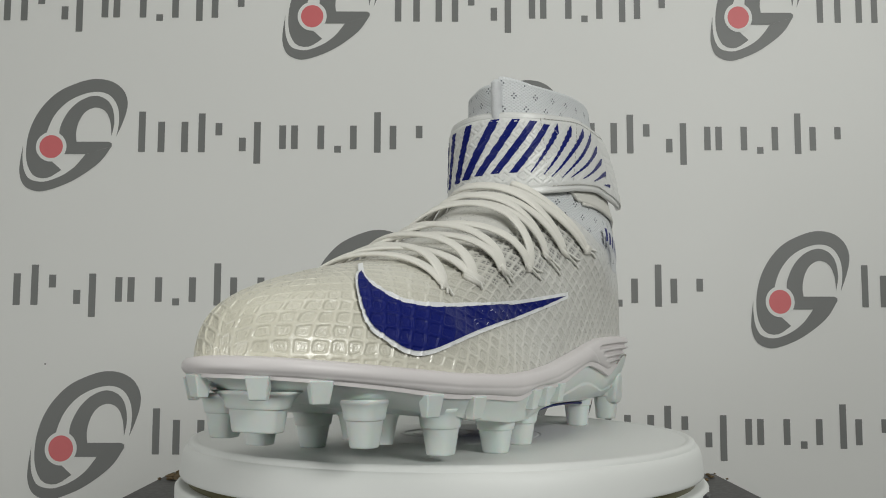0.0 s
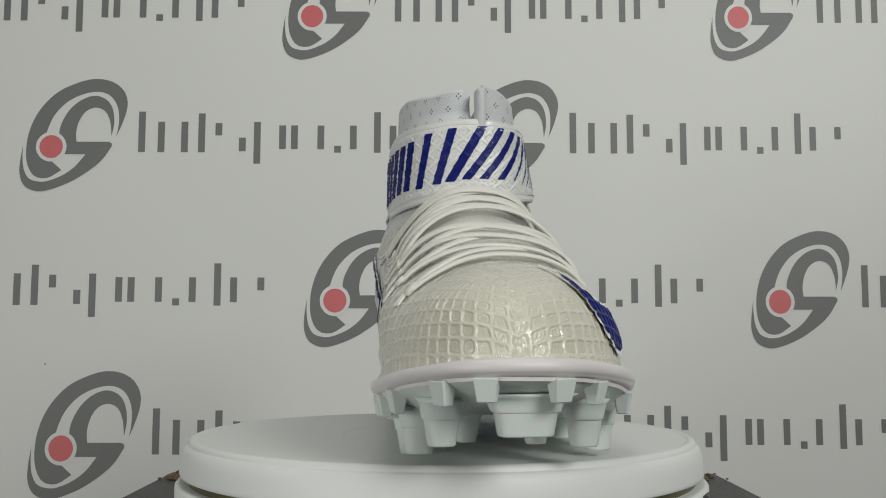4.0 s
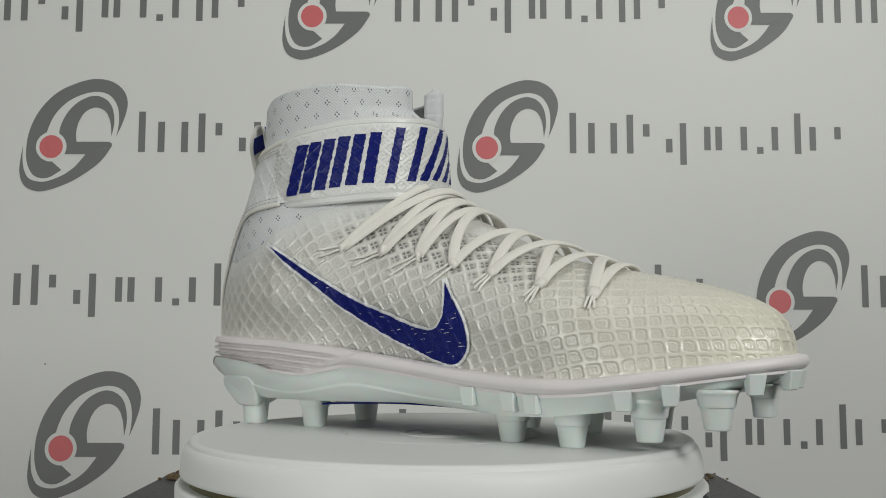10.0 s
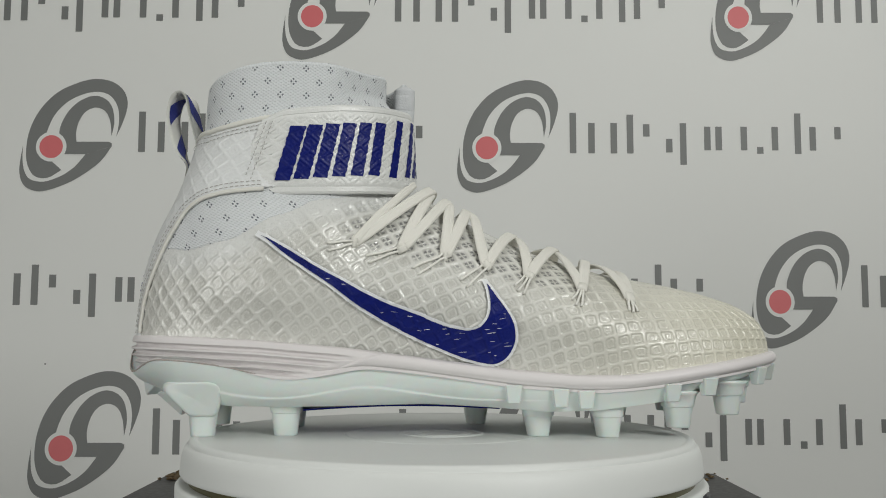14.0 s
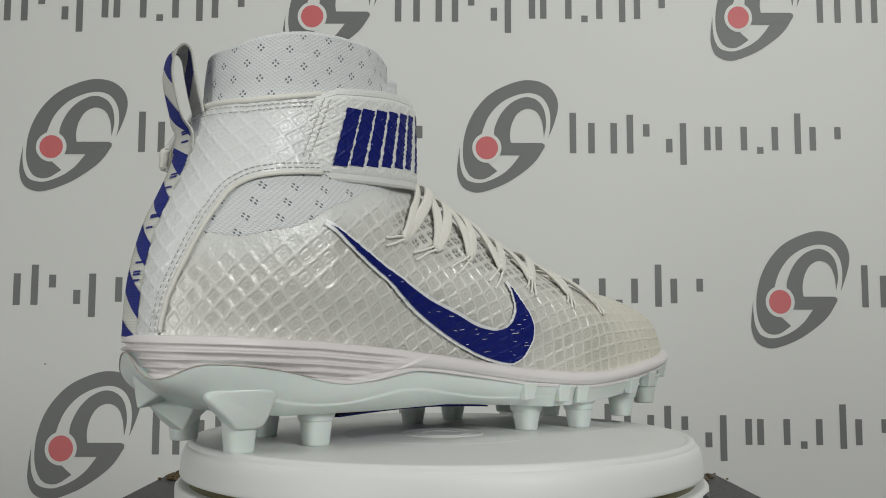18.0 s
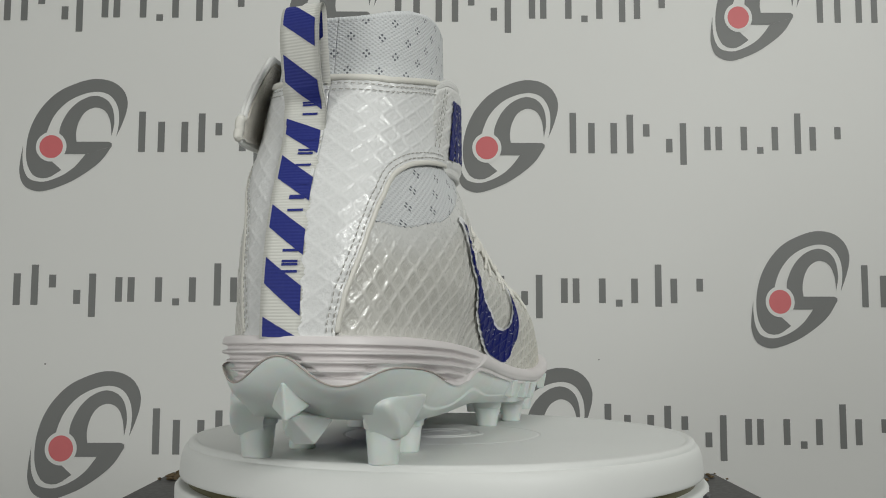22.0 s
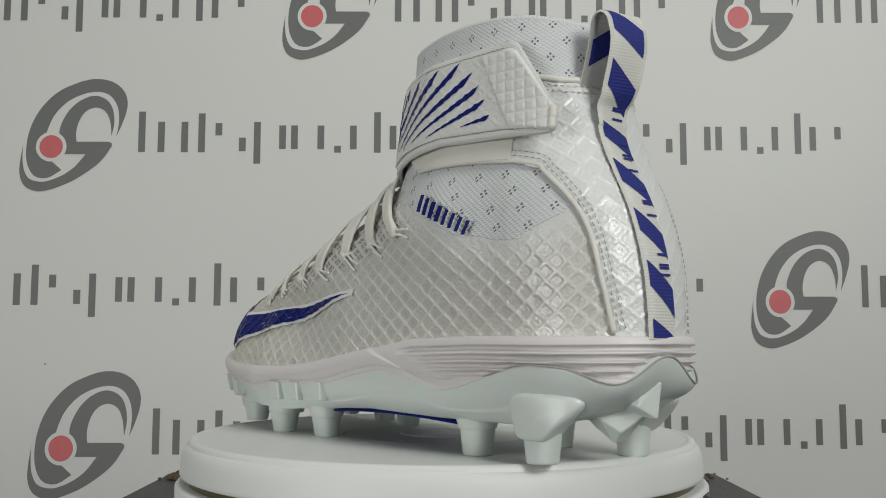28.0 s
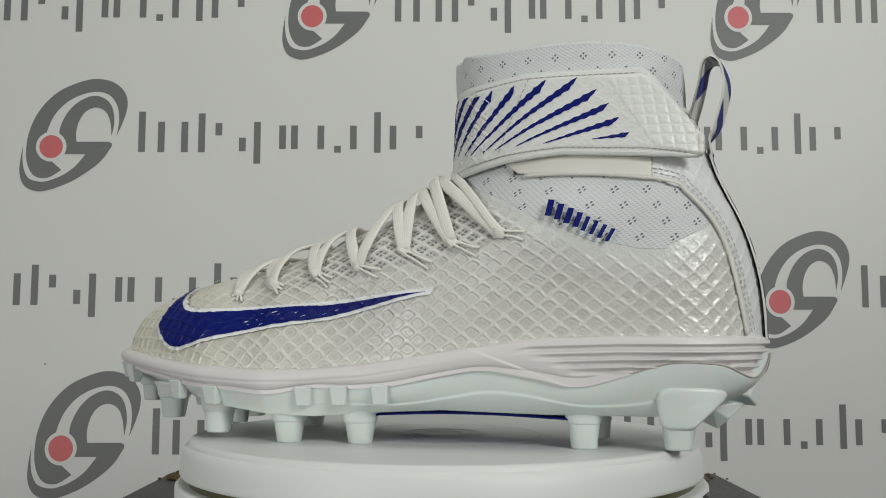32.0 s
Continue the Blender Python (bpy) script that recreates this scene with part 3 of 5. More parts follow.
def panel_edge(z, inner):
    """How far forward the heel panel reaches at a height."""
    out = np.interp(z, [0.02, 0.042, 0.06, 0.08, 0.094, 0.0995, 0.1025, 0.104], [-0.130, -0.129, -0.1265, -0.118, -0.110, -0.101, -0.085, -0.060])
    inn = np.interp(z, [0.02, 0.042, 0.065, 0.084, 0.096, 0.1005, 0.102, 0.1035], [-0.124, -0.1235, -0.1195, -0.113, -0.1015, -0.088, -0.060, -0.036])
    return np.where(inner, inn, out)


PANEL_TOP = table_of((-115, 128), (-100, 128.5), (-80, 133), (-60, 136))


def boot_skin(root):
    p, nrm, uv = FORM, NORMAL, MAPS
    x, y, z = p[..., 0], p[..., 1], p[..., 2]
    cols = np.arange(p.shape[1])[None, :].repeat(p.shape[0], 0)
    inner = cols >= AROUND
    # the net is moulded by hand-cut tools: its lines waver a little and differ in strength
    wu, wv = uv[..., 0], uv[..., 1]
    waver = 0.00016 * np.sin(wu * 610 + 2.0 * np.sin(wv * 430)) + 0.00014 * np.sin(wv * 930 + wu * 340)
    sway = 0.00014 * np.sin(wv * 570 + 1.7 * np.sin(wu * 390) + inner * 2.1) + 0.00014 * np.sin(wu * 1010 - wv * 280)
    uv = np.stack([wu + waver, wv + sway], -1)
    force = 0.80 + 0.20 * np.sin(wu * 150 + 3 * np.sin(wv * 120 + inner)) * np.sin(wv * 210 + wu * 75)
    ca, cb = net_cells(uv[..., 0], uv[..., 1], inner)
    fa, fb = ca - np.floor(ca) - 0.5, cb - np.floor(cb) - 0.5
    # cells with rounded corners between the ridges, a pressed pad in each, and a crinkle on the pad
    far = (np.abs(fa) ** 5 + np.abs(fb) ** 5) ** 0.2
    line = ease((far - 0.335) / 0.11)
    cell_id = np.sin(np.floor(ca) * 12.9898 + np.floor(cb) * 78.233) * 43758.5453
    cell_id = cell_id - np.floor(cell_id)
    pad = 1 - ease((far - 0.225) / 0.05)
    nest = np.exp(-((far - 0.25) / 0.035) ** 2)
    crinkle = np.sin(fa * 34 + cell_id * 9 + 2.0 * np.sin(fb * 21)) * np.sin(fb * 31 + cell_id * 17) * (1 - ease((far - 0.14) / 0.06))
    edge = sock_edge(x, inner)
    tongue = ease((uv[..., 1] - 0.092) / 0.01) * ease((x + 0.015) / 0.02) * (1 - ease((x - 0.085) / 0.02))
    fade = (1 - ease((z - edge + 0.009) / 0.010)) * (1 - tongue) * ease((z - 0.02) / 0.004)
    # the film without a net runs out over the knit
    film = ease((z - edge + 0.016) / 0.014)
    throat = ease((uv[..., 1] - 0.066 + 0.2 * (x - 0.02)) / 0.006) * ease((x + 0.05) / 0.012) * (1 - ease((x - 0.045) / 0.02)) * fade
    # four little openings in each cell beside the lacing
    holes = ease((np.minimum(np.abs(fa), np.abs(fb)) - 0.045) / 0.03) * (1 - ease((far - 0.27) / 0.05))
    cells = holes * throat
    fade = fade * (1 - 0.5 * ease((nrm[..., 2] - 0.62) / 0.25) * ease((x - 0.055) / 0.03))
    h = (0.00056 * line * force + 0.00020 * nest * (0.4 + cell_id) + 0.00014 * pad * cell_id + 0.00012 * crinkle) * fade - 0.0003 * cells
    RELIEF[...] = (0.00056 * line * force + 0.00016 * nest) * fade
    skin = p + nrm * h[..., None]
    # the toe is glossier, with less between ridge and cell
    tone = fade * (1 - 0.5 * ease((x - 0.07) / 0.03))
    n, m = x.shape
    faces = grid_faces(n, m)
    ctr = p.reshape(-1, 3)[faces].mean(1)
    fin = inner.ravel()[faces[:, 0]]
    shown = ctr[:, 2] > blend(BITE_OUT, BITE_IN, ctr[:, 0], ctr[:, 1]) - 0.003
    is_sock = ctr[:, 2] > sock_edge(ctr[:, 0], fin)
    behind = ctr[:, 0] < panel_edge(ctr[:, 2], fin) - 0.002
    flat_uv = uv.reshape(-1, 2)
    knit_uv = np.stack([GIRTH, z], -1).reshape(-1, 2)
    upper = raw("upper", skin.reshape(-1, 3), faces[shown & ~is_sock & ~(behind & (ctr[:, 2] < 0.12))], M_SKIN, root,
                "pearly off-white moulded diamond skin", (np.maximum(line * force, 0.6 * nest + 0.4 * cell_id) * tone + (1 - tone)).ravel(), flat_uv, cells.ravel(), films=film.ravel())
    # knitted ankle, with a slit at the front of the rim on the outer side
    s = p.copy()
    pull = ease((z - 0.137) / 0.012) * (~inner) * ease((x + 0.055) / 0.04)
    s[..., 0] -= 0.011 * pull
    slit = (ctr[:, 2] > 0.137) & (ctr[:, 1] > 0.0160) & (ctr[:, 1] < 0.0208) & (ctr[:, 0] > -0.04)
    sock = raw("ankle_sock", s.reshape(-1, 3), faces[is_sock & ~slit & ~(behind & (ctr[:, 2] < 0.12))], M_MESH, root, "white perforated knit ankle sock", None, knit_uv)
    thick = sock.modifiers.new("padding", "SOLIDIFY")
    thick.thickness, thick.offset = 0.0035, -1
    # padded rim
    rim = s[-1].copy()
    rn = nrm[-1]
    keep = ~((rim[:, 1] > 0.0150) & (rim[:, 1] < 0.0216) & (rim[:, 0] > -0.045))
    runs, cur = [], []
    order = list(range(len(rim)))
    for k in order:
        if keep[k]:
            cur.append(k)
        elif cur:
            runs.append(cur)
            cur = []
    runs.append(cur)
    for run in runs:
        if len(run) < 4:
            continue
        path = rim[run] - rn[run] * 0.0018
        v, f, tuv = tube(path, 0.0019, 8, 1.0, np.tile((0, 0, 1.0), (len(run), 1)))
        raw("padded_rim", v, f, M_MESH, root, "", None, tuv)
    # rounded padded edges on both sides of the slit; the inner flap is the thicker one
    for inside, thick_at, wide in ((False, 0.0018, 1.0), (True, 0.0026, 1.9)):
        flap, ups = [], []
        for row in range(FORM.shape[0] - 74, FORM.shape[0], 4):
            near = (s[row, :, 1] > 0.0207) if inside else (s[row, :, 1] < 0.0161)
            edge_cols = np.where(near & (p[row, :, 0] > -0.045))[0]
            k = edge_cols[np.argmin(np.abs(s[row, edge_cols, 1] - 0.0184))]
            flap.append(s[row, k] - nrm[row, k] * 0.0019)
            ups.append((0, 1.0, 0))
        flap = smooth_path(flap, 40)
        size = thick_at * np.sqrt(np.clip((1.04 - np.linspace(0, 1, 40)) / 0.12, 0.1, 1))
        v, f, tuv = tube(flap, size, 14, wide, np.tile((0, 1.0, 0), (40, 1)))
        raw("tongue_edge", v, f, M_MESH if not inside else M_PAD, root, "padded grey-white tongue edge", None, tuv)
    # heel panel with strap wings
    sel = (ctr[:, 0] < panel_edge(ctr[:, 2], fin)) & (ctr[:, 2] < PANEL_TOP(ctr[:, 0])) & (ctr[:, 2] > 0.0395)
    wing = sel & fin & (ctr[:, 2] < 0.119) & (ctr[:, 0] < -0.0365 - 1.1 * (0.107 - ctr[:, 2])) & (ctr[:, 0] >= -0.090)
    sel &= (ctr[:, 0] < -0.068) & ~wing
    line2 = np.maximum(diamonds(BACKRUN, z, 0.0090, 0.0072, 0.13), 0.6 * nested(BACKRUN, z, 0.0090, 0.0072))
    mat_h = 0.0012 + 0.00030 * line2
    panel = raw("heel_panel", (p + nrm * mat_h[..., None]).reshape(-1, 3), faces[sel], M_PANEL, root, "glossy white embossed heel panel", line2.ravel(), flat_uv)
    under = raw("under_strap", (p + nrm * 0.0019).reshape(-1, 3), faces[wing], M_EDGE, root, "cream lower strap wing")
    under.modifiers.new("sheet", "SOLIDIFY").thickness = 0.0018
    thick = panel.modifiers.new("sheet", "SOLIDIFY")
    thick.thickness, thick.offset = 0.0014, -1
    return upper, sock, panel


# ---- casting prints and trims onto the boot ----
class Caster:
    """Lays points seen from an eye onto the meshes given."""

    def __init__(self, *obs):
        from mathutils.bvhtree import BVHTree
        self.trees, self.form = [], None
        if not obs:
            self.form = BVHTree.FromPolygons(FORM.reshape(-1, 3).tolist(), grid_faces(*FORM.shape[:2]).tolist())
        for ob in obs:
            me = ob.data
            self.trees.append(BVHTree.FromPolygons([v.co for v in me.vertices], [tuple(q.vertices) for q in me.polygons]))

    def at(self, eye, target, lift=0.0004):
        eye, target = Vector(eye), Vector(target)
        way = (target - eye).normalized()
        if self.form:
            place, nrm, k, _ = self.form.ray_cast(eye, way)
            if place is None:
                place, nrm, k, _ = self.form.find_nearest(target)
            if nrm.dot(way) > 0:
                nrm = -nrm
            rise = RELIEF[k // (FORM.shape[1] - 1), k % (FORM.shape[1] - 1)]
            return np.array(place + nrm * (lift + 0.9 * rise)), np.array(nrm)
        best = None
        for tree in self.trees:
            hit = tree.ray_cast(eye, way)
            if hit[0] is not None and (best is None or hit[3] < best[3]):
                best = hit
        if best is None:
            near = min((tree.find_nearest(target) for tree in self.trees), key=lambda r: r[3])
            return np.array(near[0]), np.array(near[1])
        nrm = best[1]
        if nrm.dot(way) > 0:
            nrm = -nrm
        return np.array(best[0] + nrm * lift), np.array(nrm)


def band(name, caster, eye, side_a, side_b, lift, mat, parent, label="", n=60, m=10, grow=0.0):
    """A print between two curves, laid on the boot from an eye. The curves are points of one plane in metres."""
    a, b = smooth_path(side_a, n), smooth_path(side_b, n)
    if grow:
        ends = np.gradient((a + b) / 2, axis=0)
        ends /= np.linalg.norm(ends, axis=1, keepdims=True) + 1e-9
        way = np.stack([-ends[:, 2], 0 * ends[:, 0], ends[:, 0]], 1)
        way *= np.sign(((b - a) * way).sum())
        a, b = a - way * grow, b + way * grow
        a[0] -= ends[0] * grow * 1.4
        b[0] -= ends[0] * grow * 1.4
        a[-1] += ends[-1] * grow * 1.4
        b[-1] += ends[-1] * grow * 1.4
    verts = []
    for i in range(n):
        for j in range(m):
            verts.append(caster.at(eye, a[i] + (b[i] - a[i]) * j / (m - 1), lift)[0])
    return raw(name, verts, grid_faces(n, m), mat, parent, label)


FORE_EYE = (0.1256, -0.3955, 0.0413)
TOE_IN_EYE = (0.375, 0.177, 0.041)


def plane_y(y, *pairs):
    return [(a / 1000, y, b / 1000) for a, b in pairs]


def painted_glints(root, cast, eye, edge_a, edge_b, tilt, seed, share, lift):
    """Short pale strokes along the net, painted as its glints on the blue print."""
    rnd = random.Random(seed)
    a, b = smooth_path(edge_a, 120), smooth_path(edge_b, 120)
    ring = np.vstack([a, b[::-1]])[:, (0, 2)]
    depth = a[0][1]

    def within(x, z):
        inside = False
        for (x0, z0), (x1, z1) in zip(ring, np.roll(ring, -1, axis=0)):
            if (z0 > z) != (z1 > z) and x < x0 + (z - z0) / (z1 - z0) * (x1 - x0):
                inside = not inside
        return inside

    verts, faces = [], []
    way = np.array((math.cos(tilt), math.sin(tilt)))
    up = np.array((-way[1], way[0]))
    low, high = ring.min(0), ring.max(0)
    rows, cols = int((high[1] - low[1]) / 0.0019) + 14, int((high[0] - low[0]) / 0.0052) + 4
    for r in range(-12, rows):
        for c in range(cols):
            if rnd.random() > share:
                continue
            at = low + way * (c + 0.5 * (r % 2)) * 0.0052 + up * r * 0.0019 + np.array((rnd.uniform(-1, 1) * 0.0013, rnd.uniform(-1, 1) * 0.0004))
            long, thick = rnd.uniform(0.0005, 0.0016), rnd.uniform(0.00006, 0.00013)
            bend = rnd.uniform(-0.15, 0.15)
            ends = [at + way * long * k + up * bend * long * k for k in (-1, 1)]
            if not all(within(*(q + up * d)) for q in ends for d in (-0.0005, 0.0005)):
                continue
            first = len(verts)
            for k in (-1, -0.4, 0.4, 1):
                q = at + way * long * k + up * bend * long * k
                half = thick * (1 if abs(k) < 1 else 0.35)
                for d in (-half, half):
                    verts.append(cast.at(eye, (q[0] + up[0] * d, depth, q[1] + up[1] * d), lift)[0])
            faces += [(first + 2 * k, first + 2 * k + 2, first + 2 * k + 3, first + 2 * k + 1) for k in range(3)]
    raw("painted_glints", verts, faces, M_WHITE, root, "short pale glints painted on the blue print")


def side_marks(root, cast):
    """The curved blue side marks with their white outlines."""
    inner = plane_y(-0.02, (-78.4, 82.1), (-68.4, 76.8), (-54.4, 68.5), (-40.8, 61.4), (-27.5, 55.4), (-14.5, 50.7), (-4.3, 46.6), (4.5, 44.5), (9.4, 45.4), (12.4, 49.6), (13.3, 55.5), (12.8, 63.1))
    outer = plane_y(-0.02, (-78.4, 82.1), (-68.3, 74.2), (-54.4, 64.8), (-40.7, 55.8), (-27.4, 48.3), (-14.5, 41.6), (-1.8, 36.0), (8.2, 31.8), (16.8, 29.9), (21.6, 32.9), (23.8, 39.1), (22.8, 46.1), (19.9, 51.9), (16.0, 57.8), (12.8, 63.1))
    band("side_mark_outline", cast, FORE_EYE, inner, outer, 0.00118, M_WHITE, root, "white outline", 220, 44, 0.0012)
    band("side_mark", cast, FORE_EYE, inner, outer, 0.00158, M_BLUE, root, "royal blue curved side mark", 240, 56)
    painted_glints(root, cast, FORE_EYE, inner, outer, 0.02, 11, 0.40, 0.00172)
    inner = plane_y(0.04, (141, 59), (137, 56), (127, 53), (112, 50.7), (87, 50.4), (53, 52.1), (11, 55.0), (-49, 60.2))
    outer = plane_y(0.04, (141, 59), (143, 57), (142, 52), (137, 45), (127, 41), (112, 37), (96, 36.8), (68, 41.3), (36, 46.2), (-2, 52.2), (-49, 60.2))
    band("side_mark_outline", cast, TOE_IN_EYE, inner, outer, 0.00115, M_WHITE, root, "white outline", 260, 44, 0.0015)
    band("side_mark", cast, TOE_IN_EYE, inner, outer, 0.00150, M_BLUE, root, "royal blue curved side mark", 300, 56)
    painted_glints(root, cast, TOE_IN_EYE, inner, outer, -0.35, 5, 0.30, 0.00164)


# ---- the boot: sole ----
def outline(n=900):
    """The boot's plan: points round it and their outward normals; first the outer side from heel to toe, then the inner side back."""
    s = (1 - np.cos(np.linspace(0, np.pi, n // 2 + 1))) / 2
    x = HEEL_END + (TOE_X - HEEL_END) * s
    lat, med = LAT(x), MED(x)
    mid, half = (lat + med) / 2, (med - lat) / 2
    w = half * cap(TOE_X - x, 0.085, 2.75) * cap(x - HEEL_END, 0.0375, 2.25)
    pts = np.vstack([np.stack([x, mid - w], 1), np.stack([x, mid + w], 1)[::-1][1:-1]])
    t = np.roll(pts, -1, 0) - np.roll(pts, 1, 0)
    nrm = np.stack([t[:, 1], -t[:, 0]], 1)
    nrm /= np.linalg.norm(nrm, axis=1, keepdims=True)
    share = np.r_[np.zeros(n // 2 + 1), np.ones(n // 2 - 1)]
    return pts, nrm, share


PLAN, PLAN_N, PLAN_IN = outline()


def low_edge(x, y):
    """Lower edge of the foam; at the back of the heel the plate rises in a wave."""
    z = blend(LOW_OUT, LOW_IN, x, y)
    k = ease((-0.112 - x) / 0.014)
    wave = 0.0295 + 0.0052 * np.cos(2 * np.pi * (y - 0.0262) / 0.036) * np.clip(1.1 - np.abs(y - 0.0262) / 0.05, 0, 1)
    return z * (1 - k) + wave * k


def boot_sole(root):
    x, y = PLAN[:, 0], PLAN[:, 1]
    top, low = blend(BITE_OUT, BITE_IN, x, y), low_edge(x, y)
    rows = []
    # foam: a rounded wall with running grooves round the heel
    levels = np.linspace(0, 1, 72)
    for s in levels:
        z = top + (low - top) * s
        off = 0.0014 + 0.0022 * np.sin(np.pi * min(1, s * 1.15 + 0.08)) ** 0.5
        down = (top - z)
        groove = 0
        for d in (0.0036, 0.0066, 0.0094, 0.0121):
            start = -0.030 - 2.2 * d
            k = ease((start - x) / 0.012)
            groove = groove + k * np.exp(-((down - d) / 0.0009) ** 4)
        fore = ease((x + 0.02) / 0.03) * np.exp(-((down - 0.0042) / 0.0006) ** 2) * 0.5
        # the fore piece laps over the heel piece along a slanting crease
        lap = -0.062 + (z - 0.0225) / 0.0115 * 0.031
        o = off - 0.0020 * groove * ease((lap - x) / 0.004) - 0.0004 * fore + 0.0009 * ease((x - lap) / 0.0022) * ease((0.03 - x) / 0.05)
        rows.append(np.stack([x + PLAN_N[:, 0] * o, y + PLAN_N[:, 1] * o, z], 1))
    first = rows[0].copy()
    first[:, :2] -= PLAN_N * 0.004
    first[:, 2] += 0.0006
    rows.insert(0, first)
    last = rows[-1].copy()
    last[:, :2] -= PLAN_N * 0.006
    rows.append(last)
    n = len(x)
    raw("midsole", np.vstack(rows), grid_faces(len(rows), n, True), M_FOAM, root, "rosy white foam midsole with running grooves")
    # plate: from under the foam inwards to its flat underside
    rows = [np.stack([x - PLAN_N[:, 0] * 0.005, y - PLAN_N[:, 1] * 0.005, low + 0.0006], 1)]
    for s in np.linspace(0, 1, 40):
        bottom = PLATE_Z(x)
        z = low + 0.0004 + (bottom - low) * s ** 0.85
        heel = ease((-0.09 - x) / 0.03)
        fore = ease((x - 0.0) / 0.05)
        inset = (0.010 * s ** 2.2) * (1 - 0.2 * heel) * (1 - fore) + fore * (0.0035 + 0.008 * ease((x - 0.085) / 0.035)) * s ** 1.3 - 0.0008 - 0.0027 * heel * (1 - s) + 0.0006 * np.sin(s * np.pi) - 0.0008 * (1 - fore) * (1 - heel) * ease((s - 0.50 - 0.12 * np.sin((x + 0.10) * 75)) / 0.10)
        rows.append(np.stack([x - PLAN_N[:, 0] * inset, y - PLAN_N[:, 1] * inset, z], 1))
    for k in (0.7, 0.35, 0.02):
        r = rows[40].copy()
        mid = (LAT(x) + MED(x)) / 2
        r[:, 1] = mid + (r[:, 1] - mid) * k
        r[:, 0] = 0.015 + (r[:, 0] - 0.015) * (0.75 + 0.25 * k)
        r[:, 2] = PLATE_Z(r[:, 0]) + 0.0015 * (1 - k)
        rows.append(r)
    plate = raw("sole_plate", np.vstack(rows), grid_faces(len(rows), n, True), M_PLATE, root, "mint-white moulded sole plate")
    # a thin dull line along the seam between foam and plate round the heel
    far_on = int(np.argmax(x))
    order = np.roll(np.arange(len(x)), -far_on)
    order = order[x[order] < -0.035]
    stand = 0.0009 + 0.0027 * ease((-0.09 - x[order]) / 0.03)
    path = np.stack([x[order] + PLAN_N[order, 0] * stand, y[order] + PLAN_N[order, 1] * stand, low[order] + 0.0005], 1)
    v, f, _ = tube(path, 0.00032, 6, 1.0, np.tile((0, 0, 1.0), (len(order), 1)))
    raw("sole_seam", v, f, M_SEAM, plate, "thin grey-brown seam line")
    # blue shank under the arch
    s = np.linspace(0, 1, 30)
    sx = -0.060 + 0.085 * s
    sz = 0.0104 + 0.0016 * np.sin(np.pi * s)
    g = []
    for lift in (0, -0.0007):
        for k in range(8):
            t = k / 7
            g.append(np.stack([sx, -0.004 + 0.050 * t + 0 * sx, sz + lift], 1))
    g = np.array(g).reshape(2, 8, 30, 3)
    ring = np.concatenate([g[0], g[1][::-1]])
    raw("shank", ring.reshape(-1, 3), np.vstack([grid_faces(16, 30), np.array([[15 * 30 + k, k, k + 1, 15 * 30 + k + 1] for k in range(29)])]), M_BLUE, plate, "royal blue arch shank")

    def stud(name, x, y, top, end, rx, ry, turn=0, taper=0.68, power=2.7, step=True, root_flare=1.45):
        """A tapering stud with a stepped tip and a flared root."""
        h = top - end
        k = (root_flare - 1) / 0.45
        prof = [(0.0, 1.0), (root_flare, 1.0), (1 + 0.20 * k, 0.90), (1 + 0.06 * k, 0.78), (1.0, 0.66), (0.965, 0.585), (0.95, 0.57)]
        if step:
            prof += [(0.885, 0.56), (0.875, 0.545)]
        prof += [(taper + 0.04, 0.05), (taper + 0.02, 0.015), (taper - 0.03, 0.0), (0.0, 0.0)]
        m = 28
        a = np.linspace(0, 2 * np.pi, m, endpoint=False)
        ca, sa = np.cos(a), np.sin(a)
        cx, cy = np.sign(ca) * np.abs(ca) ** (2 / power), np.sign(sa) * np.abs(sa) ** (2 / power)
        t = radians(turn)
        vs = []
        for r, k in prof:
            px, py = cx * rx * r, cy * ry * r
            vs.append(np.stack([x + px * math.cos(t) - py * math.sin(t), y + px * math.sin(t) + py * math.cos(t), np.full(m, end + h * k)], 1))
        return raw(name, np.vstack(vs), grid_faces(len(prof), m, True), M_PLATE, plate, "mint-white conical stud")

    def shoulder(x, y, edge, rx, ry, wide, lean, low, high):
        """The broad rounded pad that carries a heel stud, a little proud of the plate's side."""
        m = 56
        a = np.linspace(0, 2 * np.pi, m, endpoint=False)
        ca, sa = np.cos(a), np.sin(a)
        cx, cz = np.sign(ca) * np.abs(ca) ** 0.45, np.sign(sa) * np.abs(sa) ** 0.45
        out = 1 if y > 0.02 else -1
        mid, half = (low + high) / 2, (high - low) / 2
        vs = []
        for inset, scale in ((0.014, 1.0), (0.0022, 1.0), (0.0012, 0.985), (0.0005, 0.95), (0.0001, 0.89), (0.0, 0.80), (0.0, 0.4), (0.0, 0.0)):
            z = mid + half * cz * (scale if scale > 0.5 else scale)
            k = (z - low) / (high - low)
            e = ease(k * 1.12)
            px = x + lean * e + cx * scale * rx * (1 + (wide - 1) * e) * (0.7 if inset > 0.01 else 1.0)
            # it follows the plate's plan round the heel
            plan = (LAT(px) + MED(px)) / 2 + out * (MED(px) - LAT(px)) / 2 * cap(px - HEEL_END, 0.0375, 2.25)
            rim = plan + edge
            k2 = k
            face = (y + out * ry) * (1 - k2) + rim * k2
            face = np.where(out > 0, np.minimum(face, rim + 0.0004), np.maximum(face, rim - 0.0004))
            vs.append(np.stack([px, face - out * (inset if inset < 0.01 else inset * (0.76 + 0.24 * ease(k))), z], 1))
        raw("stud_root", np.vstack(vs), grid_faces(len(vs), m, True), M_PLATE, plate, "broad moulded root of a heel stud")

    g = TABLE
